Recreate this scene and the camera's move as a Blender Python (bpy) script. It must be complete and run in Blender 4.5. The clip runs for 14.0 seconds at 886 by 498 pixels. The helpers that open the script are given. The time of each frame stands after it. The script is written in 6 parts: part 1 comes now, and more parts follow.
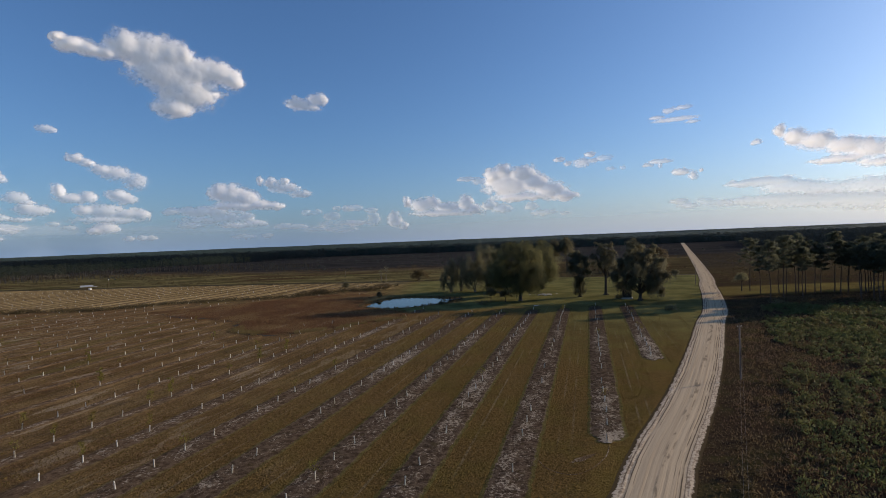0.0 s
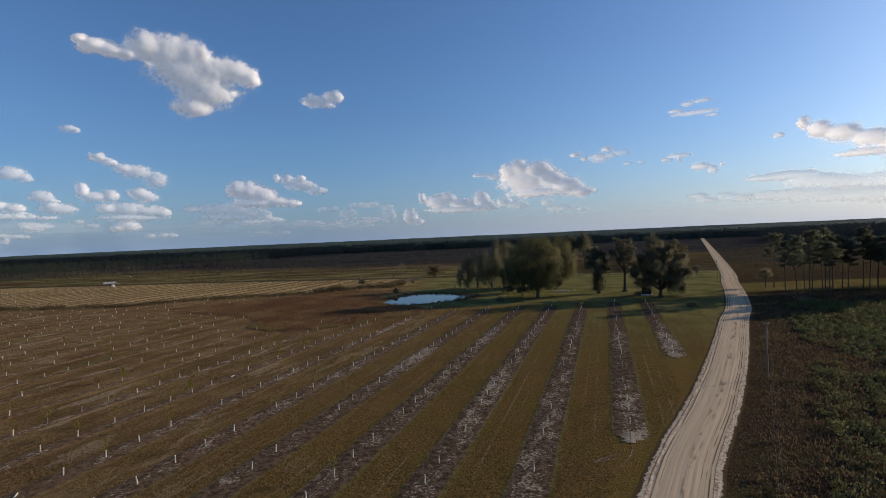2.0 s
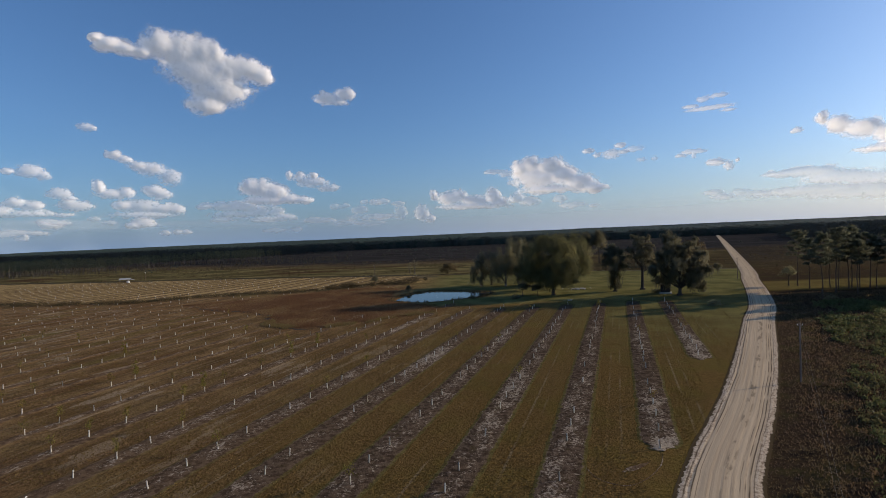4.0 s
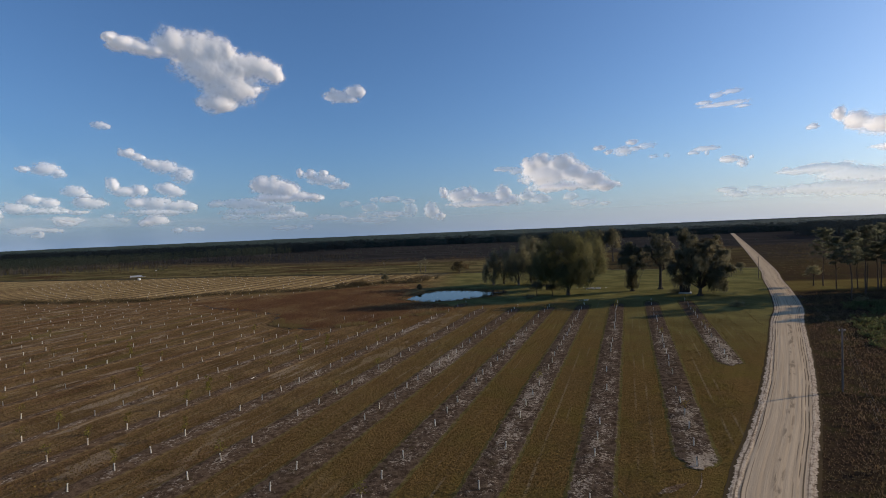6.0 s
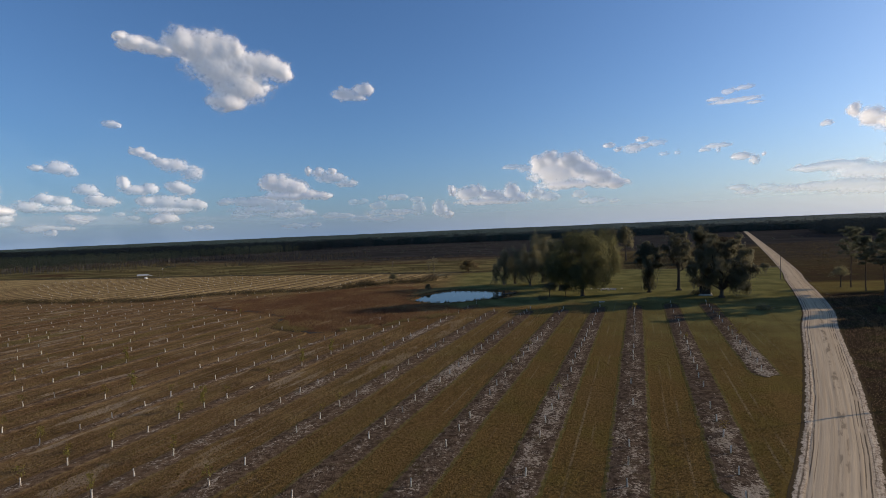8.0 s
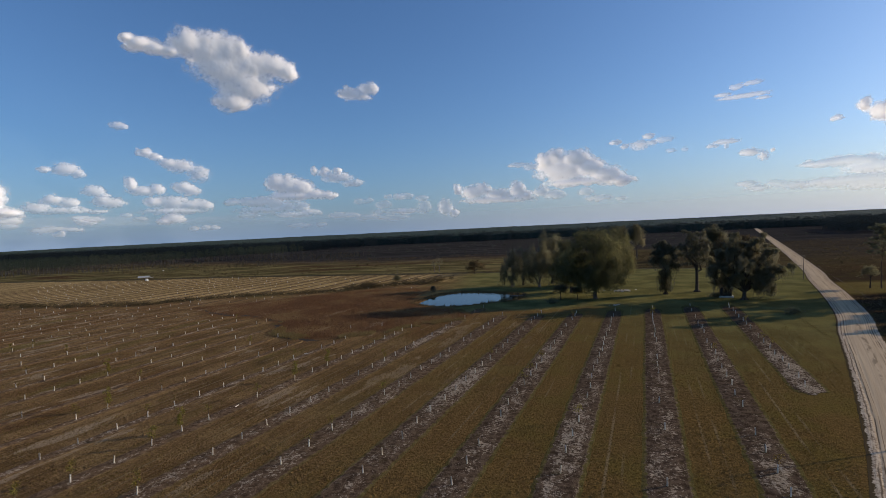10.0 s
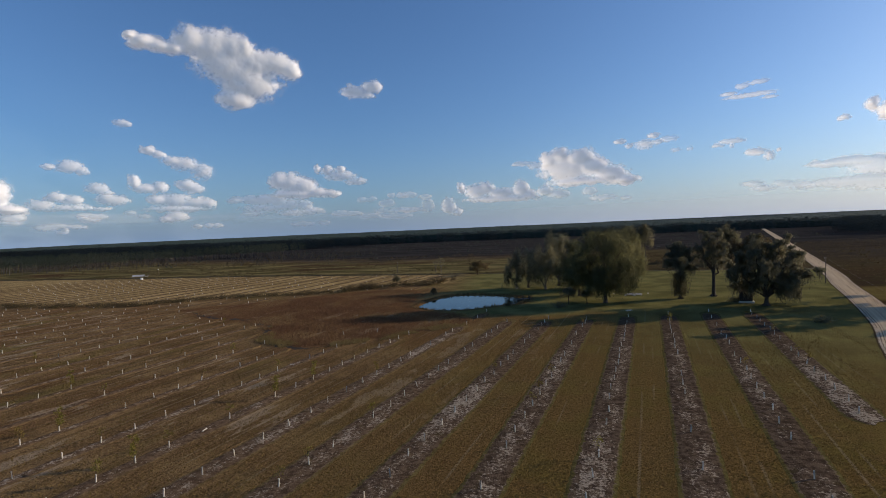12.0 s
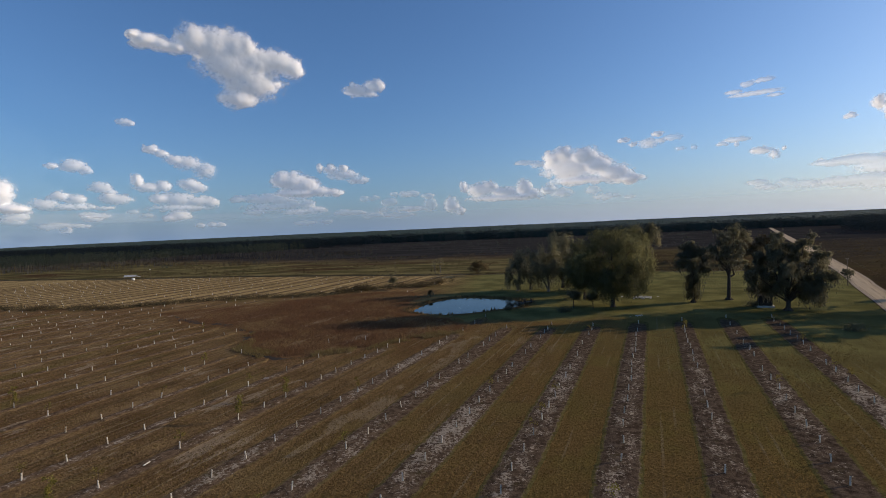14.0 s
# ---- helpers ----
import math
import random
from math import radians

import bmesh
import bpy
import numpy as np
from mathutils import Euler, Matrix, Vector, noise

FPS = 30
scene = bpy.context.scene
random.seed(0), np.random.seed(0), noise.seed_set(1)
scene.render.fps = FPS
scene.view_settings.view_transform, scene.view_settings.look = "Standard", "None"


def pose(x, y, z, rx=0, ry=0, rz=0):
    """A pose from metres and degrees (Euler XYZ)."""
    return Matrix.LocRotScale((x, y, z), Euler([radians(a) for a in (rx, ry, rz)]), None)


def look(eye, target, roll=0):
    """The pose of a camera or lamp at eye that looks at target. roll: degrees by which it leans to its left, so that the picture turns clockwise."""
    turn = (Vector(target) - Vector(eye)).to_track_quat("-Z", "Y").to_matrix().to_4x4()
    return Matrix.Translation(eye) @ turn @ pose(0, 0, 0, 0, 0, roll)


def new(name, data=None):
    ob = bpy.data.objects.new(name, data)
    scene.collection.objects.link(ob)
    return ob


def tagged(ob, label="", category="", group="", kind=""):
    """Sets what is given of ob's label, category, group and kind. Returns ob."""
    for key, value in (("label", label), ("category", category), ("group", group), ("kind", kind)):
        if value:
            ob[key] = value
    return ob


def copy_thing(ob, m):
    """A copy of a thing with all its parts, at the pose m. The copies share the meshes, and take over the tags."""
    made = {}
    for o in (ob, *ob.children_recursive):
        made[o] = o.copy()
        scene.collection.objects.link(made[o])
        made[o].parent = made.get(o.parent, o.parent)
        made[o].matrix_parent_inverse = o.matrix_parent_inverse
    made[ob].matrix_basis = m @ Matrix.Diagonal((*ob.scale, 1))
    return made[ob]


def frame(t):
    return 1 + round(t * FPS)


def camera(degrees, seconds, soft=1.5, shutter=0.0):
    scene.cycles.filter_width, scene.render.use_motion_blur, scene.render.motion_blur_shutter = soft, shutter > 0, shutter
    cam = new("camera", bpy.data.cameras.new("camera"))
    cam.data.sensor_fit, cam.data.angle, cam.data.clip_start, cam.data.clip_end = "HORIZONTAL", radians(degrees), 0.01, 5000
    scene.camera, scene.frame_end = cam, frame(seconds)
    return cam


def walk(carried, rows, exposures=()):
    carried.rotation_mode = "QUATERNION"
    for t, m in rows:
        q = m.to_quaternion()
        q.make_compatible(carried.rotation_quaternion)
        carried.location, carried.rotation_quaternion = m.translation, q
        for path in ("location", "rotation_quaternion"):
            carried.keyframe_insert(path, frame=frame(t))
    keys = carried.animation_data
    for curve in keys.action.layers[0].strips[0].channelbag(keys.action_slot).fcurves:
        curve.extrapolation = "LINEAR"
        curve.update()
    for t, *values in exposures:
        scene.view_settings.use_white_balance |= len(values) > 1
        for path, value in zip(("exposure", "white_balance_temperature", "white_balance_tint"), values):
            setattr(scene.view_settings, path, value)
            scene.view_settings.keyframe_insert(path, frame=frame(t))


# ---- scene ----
cam = camera(83.7, 14.0, soft=0.55)
PATH = [
    (0, (-0.114, -14.241, 26.341), (-0.185, -12.242, 26.307), -2.3),
    (0.5, (-0.167, -14.155, 26.348), (-0.256, -12.157, 26.312), -2.4),
    (1, (-0.198, -13.999, 26.373), (-0.302, -12.002, 26.333), -2.4),
    (1.5, (-0.356, -13.743, 26.351), (-0.475, -11.747, 26.309), -2.5),
    (2, (-0.577, -13.369, 26.291), (-0.711, -11.374, 26.245), -2.5),
    (2.5, (-0.854, -12.879, 26.29), (-1.0, -10.885, 26.241), -2.5),
    (3, (-1.153, -12.29, 26.293), (-1.31, -10.297, 26.242), -2.5),
    (5.5, (-2.77, -7.715, 26.415), (-2.981, -5.727, 26.351), -2.4),
    (6, (-3.119, -6.482, 26.478), (-3.338, -4.495, 26.413), -2.4),
    (6.5, (-3.527, -5.061, 26.568), (-3.754, -3.075, 26.5), -2.4),
    (7, (-3.802, -3.477, 26.648), (-4.039, -1.493, 26.58), -2.4),
    (7.5, (-4.059, -1.923, 26.772), (-4.304, 0.061, 26.701), -2.4),
    (8, (-4.266, -0.183, 26.879), (-4.518, 1.799, 26.807), -2.4),
    (8.2, (-4.358, 0.619, 26.896), (-4.613, 2.601, 26.822), -2.4),
    (10.3, (-5.255, 9.984, 27.324), (-5.534, 11.963, 27.248), -2.7),
    (10.5, (-5.358, 10.944, 27.336), (-5.639, 12.923, 27.26), -2.5),
    (11, (-5.557, 13.536, 27.327), (-5.841, 15.515, 27.25), -2.5),
    (11.5, (-5.721, 16.185, 27.387), (-6.008, 18.163, 27.308), -2.5),
    (12, (-5.731, 18.896, 27.411), (-6.02, 20.874, 27.331), -2.5),
    (12.5, (-5.625, 21.618, 27.376), (-5.918, 23.595, 27.297), -2.5),
    (13, (-5.526, 24.403, 27.361), (-5.819, 26.38, 27.279), -2.6),
    (13.5, (-5.35, 27.264, 27.283), (-5.646, 29.24, 27.199), -2.6),
    (14, (-5.041, 30.061, 27.208), (-5.342, 32.036, 27.125), -2.5),
]
walk(cam, [(t, look(eye, target, roll)) for t, eye, target, roll in PATH])

# ---- world, sun ----
SUN_AZ, SUN_EL = 71.5, 16.0
world = bpy.data.worlds.new("sky")
scene.world = world
world.use_nodes = True
wt = world.node_tree
sky = wt.nodes.new("ShaderNodeTexSky")
sky.sky_type = 'NISHITA'
sky.sun_disc = False
sky.sun_elevation = radians(SUN_EL)
sky.sun_rotation = radians(SUN_AZ)
sky.air_density = 1.0
sky.dust_density = 1.35
sky.ozone_density = 6.0
wt.nodes["Background"].inputs["Strength"].default_value = 0.14
tint = wt.nodes.new("ShaderNodeVectorMath")
tint.operation = 'MULTIPLY'
tint.inputs[1].default_value = (0.99, 1.0, 1.03)
wt.links.new(sky.outputs["Color"], tint.inputs[0])
wt.links.new(tint.outputs[0], wt.nodes["Background"].inputs["Color"])

sun = new("sun", bpy.data.lights.new("sun", 'SUN'))
sun.data.energy = 4.7
sun.data.angle = radians(0.6)
sun.data.color = (1.0, 0.79, 0.55)
a, e = radians(SUN_AZ), radians(SUN_EL)
sun.matrix_world = look((900 * math.sin(a) * math.cos(e), 900 * math.cos(a) * math.cos(e), 900 * math.sin(e)), (0, 0, 0))

# ---- plan: the orchard's rows ----
ROW_DEG = 14.35
U = np.array([math.sin(radians(ROW_DEG)), math.cos(radians(ROW_DEG))])   # along the rows
Q = np.array([U[1], -U[0]])                                             # across the rows
ROW_STEP, TREE_STEP, ROW_FIRST = 10.68, 5.03, 15.7
rng = np.random.default_rng(7)

ROAD = [(-45, -82), (-9, -16), (18.0, 35), (23.6, 45.4), (36.0, 65.7), (52.8, 95.7), (70.2, 128.4), (82.9, 151.0),
        (100.8, 189), (117.9, 227.5), (143.7, 283.4), (250.7, 533), (487.8, 1092), (700, 1600)]
POND = [(-42.5, 193), (-40.5, 207), (-34, 219), (-27.8, 222), (-18.1, 220), (-9.7, 216), (-4, 211), (-2.0, 206.5),
        (-5.3, 195.5), (-11.8, 192.3), (-17.4, 188), (-22.3, 185), (-29.8, 183.5), (-36.8, 186.3)]
MARSH = [(-137, 196), (-110, 175.5), (-97, 171.5), (-80.5, 158.5), (-72.4, 141), (-58, 132), (-50, 136), (-41, 141.5),
         (-33, 148.5), (-26, 156), (-20, 161.5), (-26, 177), (-40, 185), (-45.5, 198), (-45, 222), (-50, 238), (-66, 243),
         (-84, 237), (-98, 224), (-119, 208)]
BRUSH = [(-330, 232), (-230, 214), (-193, 212), (-171, 211), (-158, 219), (-135, 231), (-93, 237), (-78, 249), (-62, 260), (-44, 262)]
FAR_EDGE = [(-900, 450), (-430, 378), (-288, 354), (-207, 346), (-110, 327), (-44, 314), (50, 306), (85, 296), (143, 287), (260, 270), (700, 240), (2000, 200)]


# ---- arithmetic helpers ----
def hash2(i, j, seed):
    v = np.sin(i * 127.1 + j * 311.7 + seed * 74.7) * 43758.5453
    return v - np.floor(v)


def vnoise(x, y, seed=0):
    """Smooth value noise, 0 to 1."""
    i, j = np.floor(x), np.floor(y)
    fx, fy = x - i, y - j
    fx, fy = fx * fx * (3 - 2 * fx), fy * fy * (3 - 2 * fy)
    return (hash2(i, j, seed) * (1 - fx) * (1 - fy) + hash2(i + 1, j, seed) * fx * (1 - fy)
            + hash2(i, j + 1, seed) * (1 - fx) * fy + hash2(i + 1, j + 1, seed) * fx * fy)


def fbm(x, y, seed=0, octaves=5, gain=0.5):
    total, amp, norm = 0, 1.0, 0.0
    for k in range(octaves):
        total = total + amp * vnoise(x * 2.03 ** k + 17.3 * k, y * 2.03 ** k - 9.1 * k, seed + k)
        norm += amp
        amp *= gain
    return total / norm


def smooth(a, b, v):
    w = np.clip((v - a) / (b - a), 0, 1)
    return w * w * (3 - 2 * w)


def poly_distance(poly, x, y):
    """Signed distance to a closed outline, negative inside."""
    best, inside = np.full(x.shape, 1e9), np.zeros(x.shape, bool)
    for (x0, y0), (x1, y1) in zip(poly, poly[1:] + poly[:1]):
        dx, dy = x1 - x0, y1 - y0
        w = np.clip(((x - x0) * dx + (y - y0) * dy) / (dx * dx + dy * dy), 0, 1)
        best = np.minimum(best, np.hypot(x - x0 - w * dx, y - y0 - w * dy))
        with np.errstate(divide='ignore', invalid='ignore'):
            inside ^= ((y0 > y) != (y1 > y)) & (x < dx * (y - y0) / (dy if dy else 1e-9) + x0)
    return np.where(inside, -best, best)


def curve_through(points, step):
    """Points of a smooth curve through the given ones, about step apart."""
    p = [Vector((*q, 0)) for q in points]
    p = [2 * p[0] - p[1]] + p + [2 * p[-1] - p[-2]]
    out = []
    for k in range(1, len(p) - 2):
        n = max(2, int((p[k + 1] - p[k]).length / step))
        for i in range(n):
            t = i / n
            out.append(0.5 * ((2 * p[k]) + (p[k + 1] - p[k - 1]) * t + (2 * p[k - 1] - 5 * p[k] + 4 * p[k + 1] - p[k + 2]) * t * t
                              + (3 * p[k] - p[k - 1] - 3 * p[k + 1] + p[k + 2]) * t ** 3))
    out.append(p[-2])
    return np.array([(v.x, v.y) for v in out])


ROAD_LINE = curve_through(ROAD, 11.0)


def road_offset(x, y):
    """Distance to the road's middle, positive to its right."""
    best, side = np.full(x.shape, 1e9), np.zeros(x.shape)
    for (x0, y0), (x1, y1) in zip(ROAD_LINE[:-1], ROAD_LINE[1:]):
        dx, dy = x1 - x0, y1 - y0
        w = np.clip(((x - x0) * dx + (y - y0) * dy) / (dx * dx + dy * dy), 0, 1)
        d = np.hypot(x - x0 - w * dx, y - y0 - w * dy)
        near = d < best
        best = np.where(near, d, best)
        side = np.where(near, np.sign((x - x0) * dy - (y - y0) * dx), side)
    return best * side


# ---- mesh helpers ----
def mesh_of(name, verts, faces, mat, attrs=None, soft=False):
    """A mesh from arrays: faces is an (n, 3) or (n, 4) array or a list of such arrays."""
    me = bpy.data.meshes.new(name)
    verts = np.asarray(verts, np.float32)
    groups = [np.asarray(f, np.int32) for f in (faces if isinstance(faces, list) else [faces]) if len(f)]
    me.vertices.add(len(verts))
    me.vertices.foreach_set("co", verts.ravel())
    loops = np.concatenate([f.ravel() for f in groups])
    sizes = np.concatenate([np.full(len(f), f.shape[1], np.int32) for f in groups])
    me.loops.add(len(loops))
    me.loops.foreach_set("vertex_index", loops)
    me.polygons.add(len(sizes))
    me.polygons.foreach_set("loop_start", np.concatenate([[0], np.cumsum(sizes)[:-1]]).astype(np.int32))
    me.polygons.foreach_set("use_smooth", np.full(len(sizes), soft))
    for key, values in (attrs or {}).items():
        values = np.asarray(values, np.float32)
        if values.ndim == 1:
            me.attributes.new(key, 'FLOAT', 'POINT').data.foreach_set("value", values)
        else:
            rgba = np.ones((len(values), 4), np.float32)
            rgba[:, :3] = values
            me.attributes.new(key, 'FLOAT_COLOR', 'POINT').data.foreach_set("color", rgba.ravel())
    me.update(calc_edges=True)
    me.validate()
    if mat:
        me.materials.append(mat)
    return me


def grid_faces(rows, cols):
    i = np.arange(rows - 1)[:, None] * cols + np.arange(cols - 1)[None, :]
    return np.stack([i, i + 1, i + cols + 1, i + cols], -1).reshape(-1, 4)


def part(name, me, parent, label=""):
    ob = new(name, me)
    ob.parent = parent
    return tagged(ob, label) if label else ob


def thing(name, at, label, category, group="", turn=0.0, scale=1.0):
    ob = new(name)
    ob.location, ob.rotation_euler, ob.scale = (*at[:2], at[2] if len(at) > 2 else 0.0), (0, 0, radians(turn)), (scale,) * 3
    return tagged(ob, label, category, group)


def stuff(name, me, label, category, kind="stuff"):
    return tagged(new(name, me), label, category, kind=kind)


class Soup:
    """Gathers simple solids into one mesh."""

    def __init__(self):
        self.v, self.q, self.t, self.o, self.n = [], [], [], [], 0

    def add(self, verts, quads=(), tris=()):
        verts = np.asarray(verts, float).reshape(-1, 3)
        self.v.append(verts)
        if len(quads):
            self.q.append(np.asarray(quads, int) + self.n)
        if len(tris):
            self.t.append(np.asarray(tris, int) + self.n)
        self.n += len(verts)

    def tube(self, p0, p1, r0, r1, sides=6, cap=False):
        p0, p1 = np.array(p0, float), np.array(p1, float)
        d = p1 - p0
        d /= np.linalg.norm(d) + 1e-9
        s = np.cross(d, (0.31, 0.94, 0.13) if abs(d[2]) > 0.8 else (0, 0, 1))
        s /= np.linalg.norm(s)
        w = np.cross(d, s)
        ang = np.arange(sides) / sides * 2 * np.pi
        ring = np.cos(ang)[:, None] * s + np.sin(ang)[:, None] * w
        k = np.arange(sides)
        k2 = (k + 1) % sides
        verts = np.vstack([p0 + ring * r0, p1 + ring * r1] + ([p1[None]] if cap else []))
        self.add(verts, np.stack([k, k2, k2 + sides, k + sides], -1),
                 np.stack([k + sides, k2 + sides, np.full(sides, 2 * sides)], -1) if cap else ())

    def box(self, lo, hi):
        x0, y0, z0 = lo
        x1, y1, z1 = hi
        self.add([(x0, y0, z0), (x1, y0, z0), (x1, y1, z0), (x0, y1, z0), (x0, y0, z1), (x1, y0, z1), (x1, y1, z1), (x0, y1, z1)],
                 [(0, 3, 2, 1), (4, 5, 6, 7), (0, 1, 5, 4), (1, 2, 6, 5), (2, 3, 7, 6), (3, 0, 4, 7)])

    def cards(self, p, size, slim=0.6, lean=None, r=rng, out=None, own=0.3):
        """Small leaves at the points p, turned at random; lean: a direction that their length follows; out: the way the crown faces there; own: how much each leaf keeps its own facing."""
        n = len(p)
        d = r.normal(size=(n, 3))
        if lean is not None:
            d = d * 0.35 + np.asarray(lean)
        d /= np.linalg.norm(d, axis=1)[:, None] + 1e-9
        s = np.cross(d, r.normal(size=(n, 3)))
        s /= np.linalg.norm(s, axis=1)[:, None] + 1e-9
        if out is not None:
            out = out / (np.linalg.norm(out, axis=1)[:, None] + 1e-9)
            face = np.cross(s, d)
            turn = np.where((face * out).sum(1) < 0, -1.0, 1.0)[:, None]
            s = s * turn
            bent = own * face * turn + (1 - own) * out
            self.o.append(np.repeat(bent / (np.linalg.norm(bent, axis=1)[:, None] + 1e-9), 4, 0))
        size = (np.broadcast_to(size, (n,)) * r.uniform(0.7, 1.3, n))[:, None]
        lng, wid = d * size, s * size * slim
        verts = np.stack([p - lng, p + wid * 0.9, p + lng, p - wid * 0.9], 1).reshape(-1, 3)
        self.add(verts, np.arange(4 * n).reshape(n, 4))

    def blades(self, p, height, width, lean=0.35, r=rng):
        """Upright blades of grass: thin triangles rooted at p."""
        n = len(p)
        ang = r.uniform(0, 2 * np.pi, n)
        side = np.stack([np.cos(ang), np.sin(ang), np.zeros(n)], -1) * (width * r.uniform(0.6, 1.4, n))[:, None]
        tip = np.stack([r.normal(0, lean, n), r.normal(0, lean, n), np.ones(n)], -1) * (np.broadcast_to(height, (n,)) * r.uniform(0.6, 1.25, n))[:, None]
        verts = np.stack([p - side, p + side, p + tip], 1).reshape(-1, 3)
        self.add(verts, (), np.arange(3 * n).reshape(n, 3))

    def mesh(self, name, mat, soft=False):
        me = mesh_of(name, np.vstack(self.v), [np.vstack(f) for f in (self.q, self.t) if f], mat, soft=soft or bool(self.o))
        if self.o:
            me.normals_split_custom_set_from_vertices(np.vstack(self.o).astype(np.float32))
        return me


# ---- material helpers ----
def node_material(name, rough=0.9, spec=0.2):
    m = bpy.data.materials.new(name)
    m.use_nodes = True
    nt = m.node_tree
    b = nt.nodes["Principled BSDF"]
    b.inputs["Roughness"].default_value = rough
    b.inputs["Specular IOR Level"].default_value = spec
    return m, nt, b


def where(nt):
    return nt.nodes.new("ShaderNodeNewGeometry").outputs["Position"]


def put(nt, socket, value):
    if isinstance(value, bpy.types.NodeSocket):
        nt.links.new(value, socket)
    else:
        socket.default_value = value


def stretched(nt, vec, by):
    n = nt.nodes.new("ShaderNodeVectorMath")
    n.operation = 'MULTIPLY'
    put(nt, n.inputs[0], vec)
    n.inputs[1].default_value = by
    return n.outputs[0]


def turned(nt, vec, degrees):
    n = nt.nodes.new("ShaderNodeVectorRotate")
    n.rotation_type = 'Z_AXIS'
    put(nt, n.inputs["Vector"], vec)
    n.inputs["Angle"].default_value = radians(degrees)
    return n.outputs[0]


def grain(nt, vec, scale, detail=4.0, rough=0.55):
    n = nt.nodes.new("ShaderNodeTexNoise")
    put(nt, n.inputs["Vector"], vec)
    n.inputs["Scale"].default_value = scale
    n.inputs["Detail"].default_value = detail
    n.inputs["Roughness"].default_value = rough
    return n.outputs["Fac"]


def span(nt, value, lo, hi):
    n = nt.nodes.new("ShaderNodeMapRange")
    n.interpolation_type = 'SMOOTHSTEP'
    put(nt, n.inputs["Value"], value)
    n.inputs["From Min"].default_value, n.inputs["From Max"].default_value = lo, hi
    return n.outputs["Result"]


def calc(nt, op, a, b=0.0):
    n = nt.nodes.new("ShaderNodeMath")
    n.operation = op
    put(nt, n.inputs[0], a)
    put(nt, n.inputs[1], b)
    return n.outputs[0]


def blend(nt, fac, a, b):
    n = nt.nodes.new("ShaderNodeMix")
    n.data_type = 'RGBA'
    put(nt, n.inputs[0], fac)
    put(nt, n.inputs[6], (*a, 1) if isinstance(a, tuple) else a)
    put(nt, n.inputs[7], (*b, 1) if isinstance(b, tuple) else b)
    return n.outputs[2]


def relief(nt, b, height, strength, distance):
    n = nt.nodes.new("ShaderNodeBump")
    n.inputs["Strength"].default_value, n.inputs["Distance"].default_value = strength, distance
    put(nt, n.inputs["Height"], height)
    nt.links.new(n.outputs[0], b.inputs["Normal"])


def named(nt, name, channel=None):
    n = nt.nodes.new("ShaderNodeAttribute")
    n.attribute_name = name
    if channel is None:
        return n.outputs["Fac"]
    sep = nt.nodes.new("ShaderNodeSeparateColor")
    nt.links.new(n.outputs["Color"], sep.inputs[0])
    return sep.outputs[channel]


def leaf_material(name, colours, sheer=0.35, patch=0.25):
    """Foliage: each leaf its own shade, with broad patches, and some light let through."""
    m, nt, b = node_material(name, 0.75, 0.15)
    isle = nt.nodes.new("ShaderNodeNewGeometry").outputs["Random Per Island"]
    broad = grain(nt, where(nt), patch, 3)
    col = blend(nt, isle, colours[0], colours[1])
    col = blend(nt, span(nt, broad, 0.4, 0.68), col, colours[2])
    put(nt, b.inputs["Base Color"], col)
    t = nt.nodes.new("ShaderNodeBsdfTranslucent")
    put(nt, t.inputs["Color"], col)
    mix = nt.nodes.new("ShaderNodeMixShader")
    mix.inputs[0].default_value = sheer
    nt.links.new(b.outputs[0], mix.inputs[1])
    nt.links.new(t.outputs[0], mix.inputs[2])
    nt.links.new(mix.outputs[0], nt.nodes["Material Output"].inputs["Surface"])
    return m


def plain_material(name, c0, c1, scale, rough=0.85, bump=0.3, stretch=(1, 1, 1), metal=0.0):
    """A surface with grain at two scales."""
    m, nt, b = node_material(name, rough)
    co = nt.nodes.new("ShaderNodeTexCoord").outputs["Object"]
    vec = stretched(nt, co, stretch)
    fine, wide = grain(nt, vec, scale, 6), grain(nt, vec, scale * 0.13, 3)
    put(nt, b.inputs["Base Color"], blend(nt, span(nt, calc(nt, 'ADD', calc(nt, 'MULTIPLY', fine, 0.5), calc(nt, 'MULTIPLY', wide, 0.5)), 0.3, 0.7), c0, c1))
    b.inputs["Metallic"].default_value = metal
    relief(nt, b, fine, bump, 0.03)
    return m


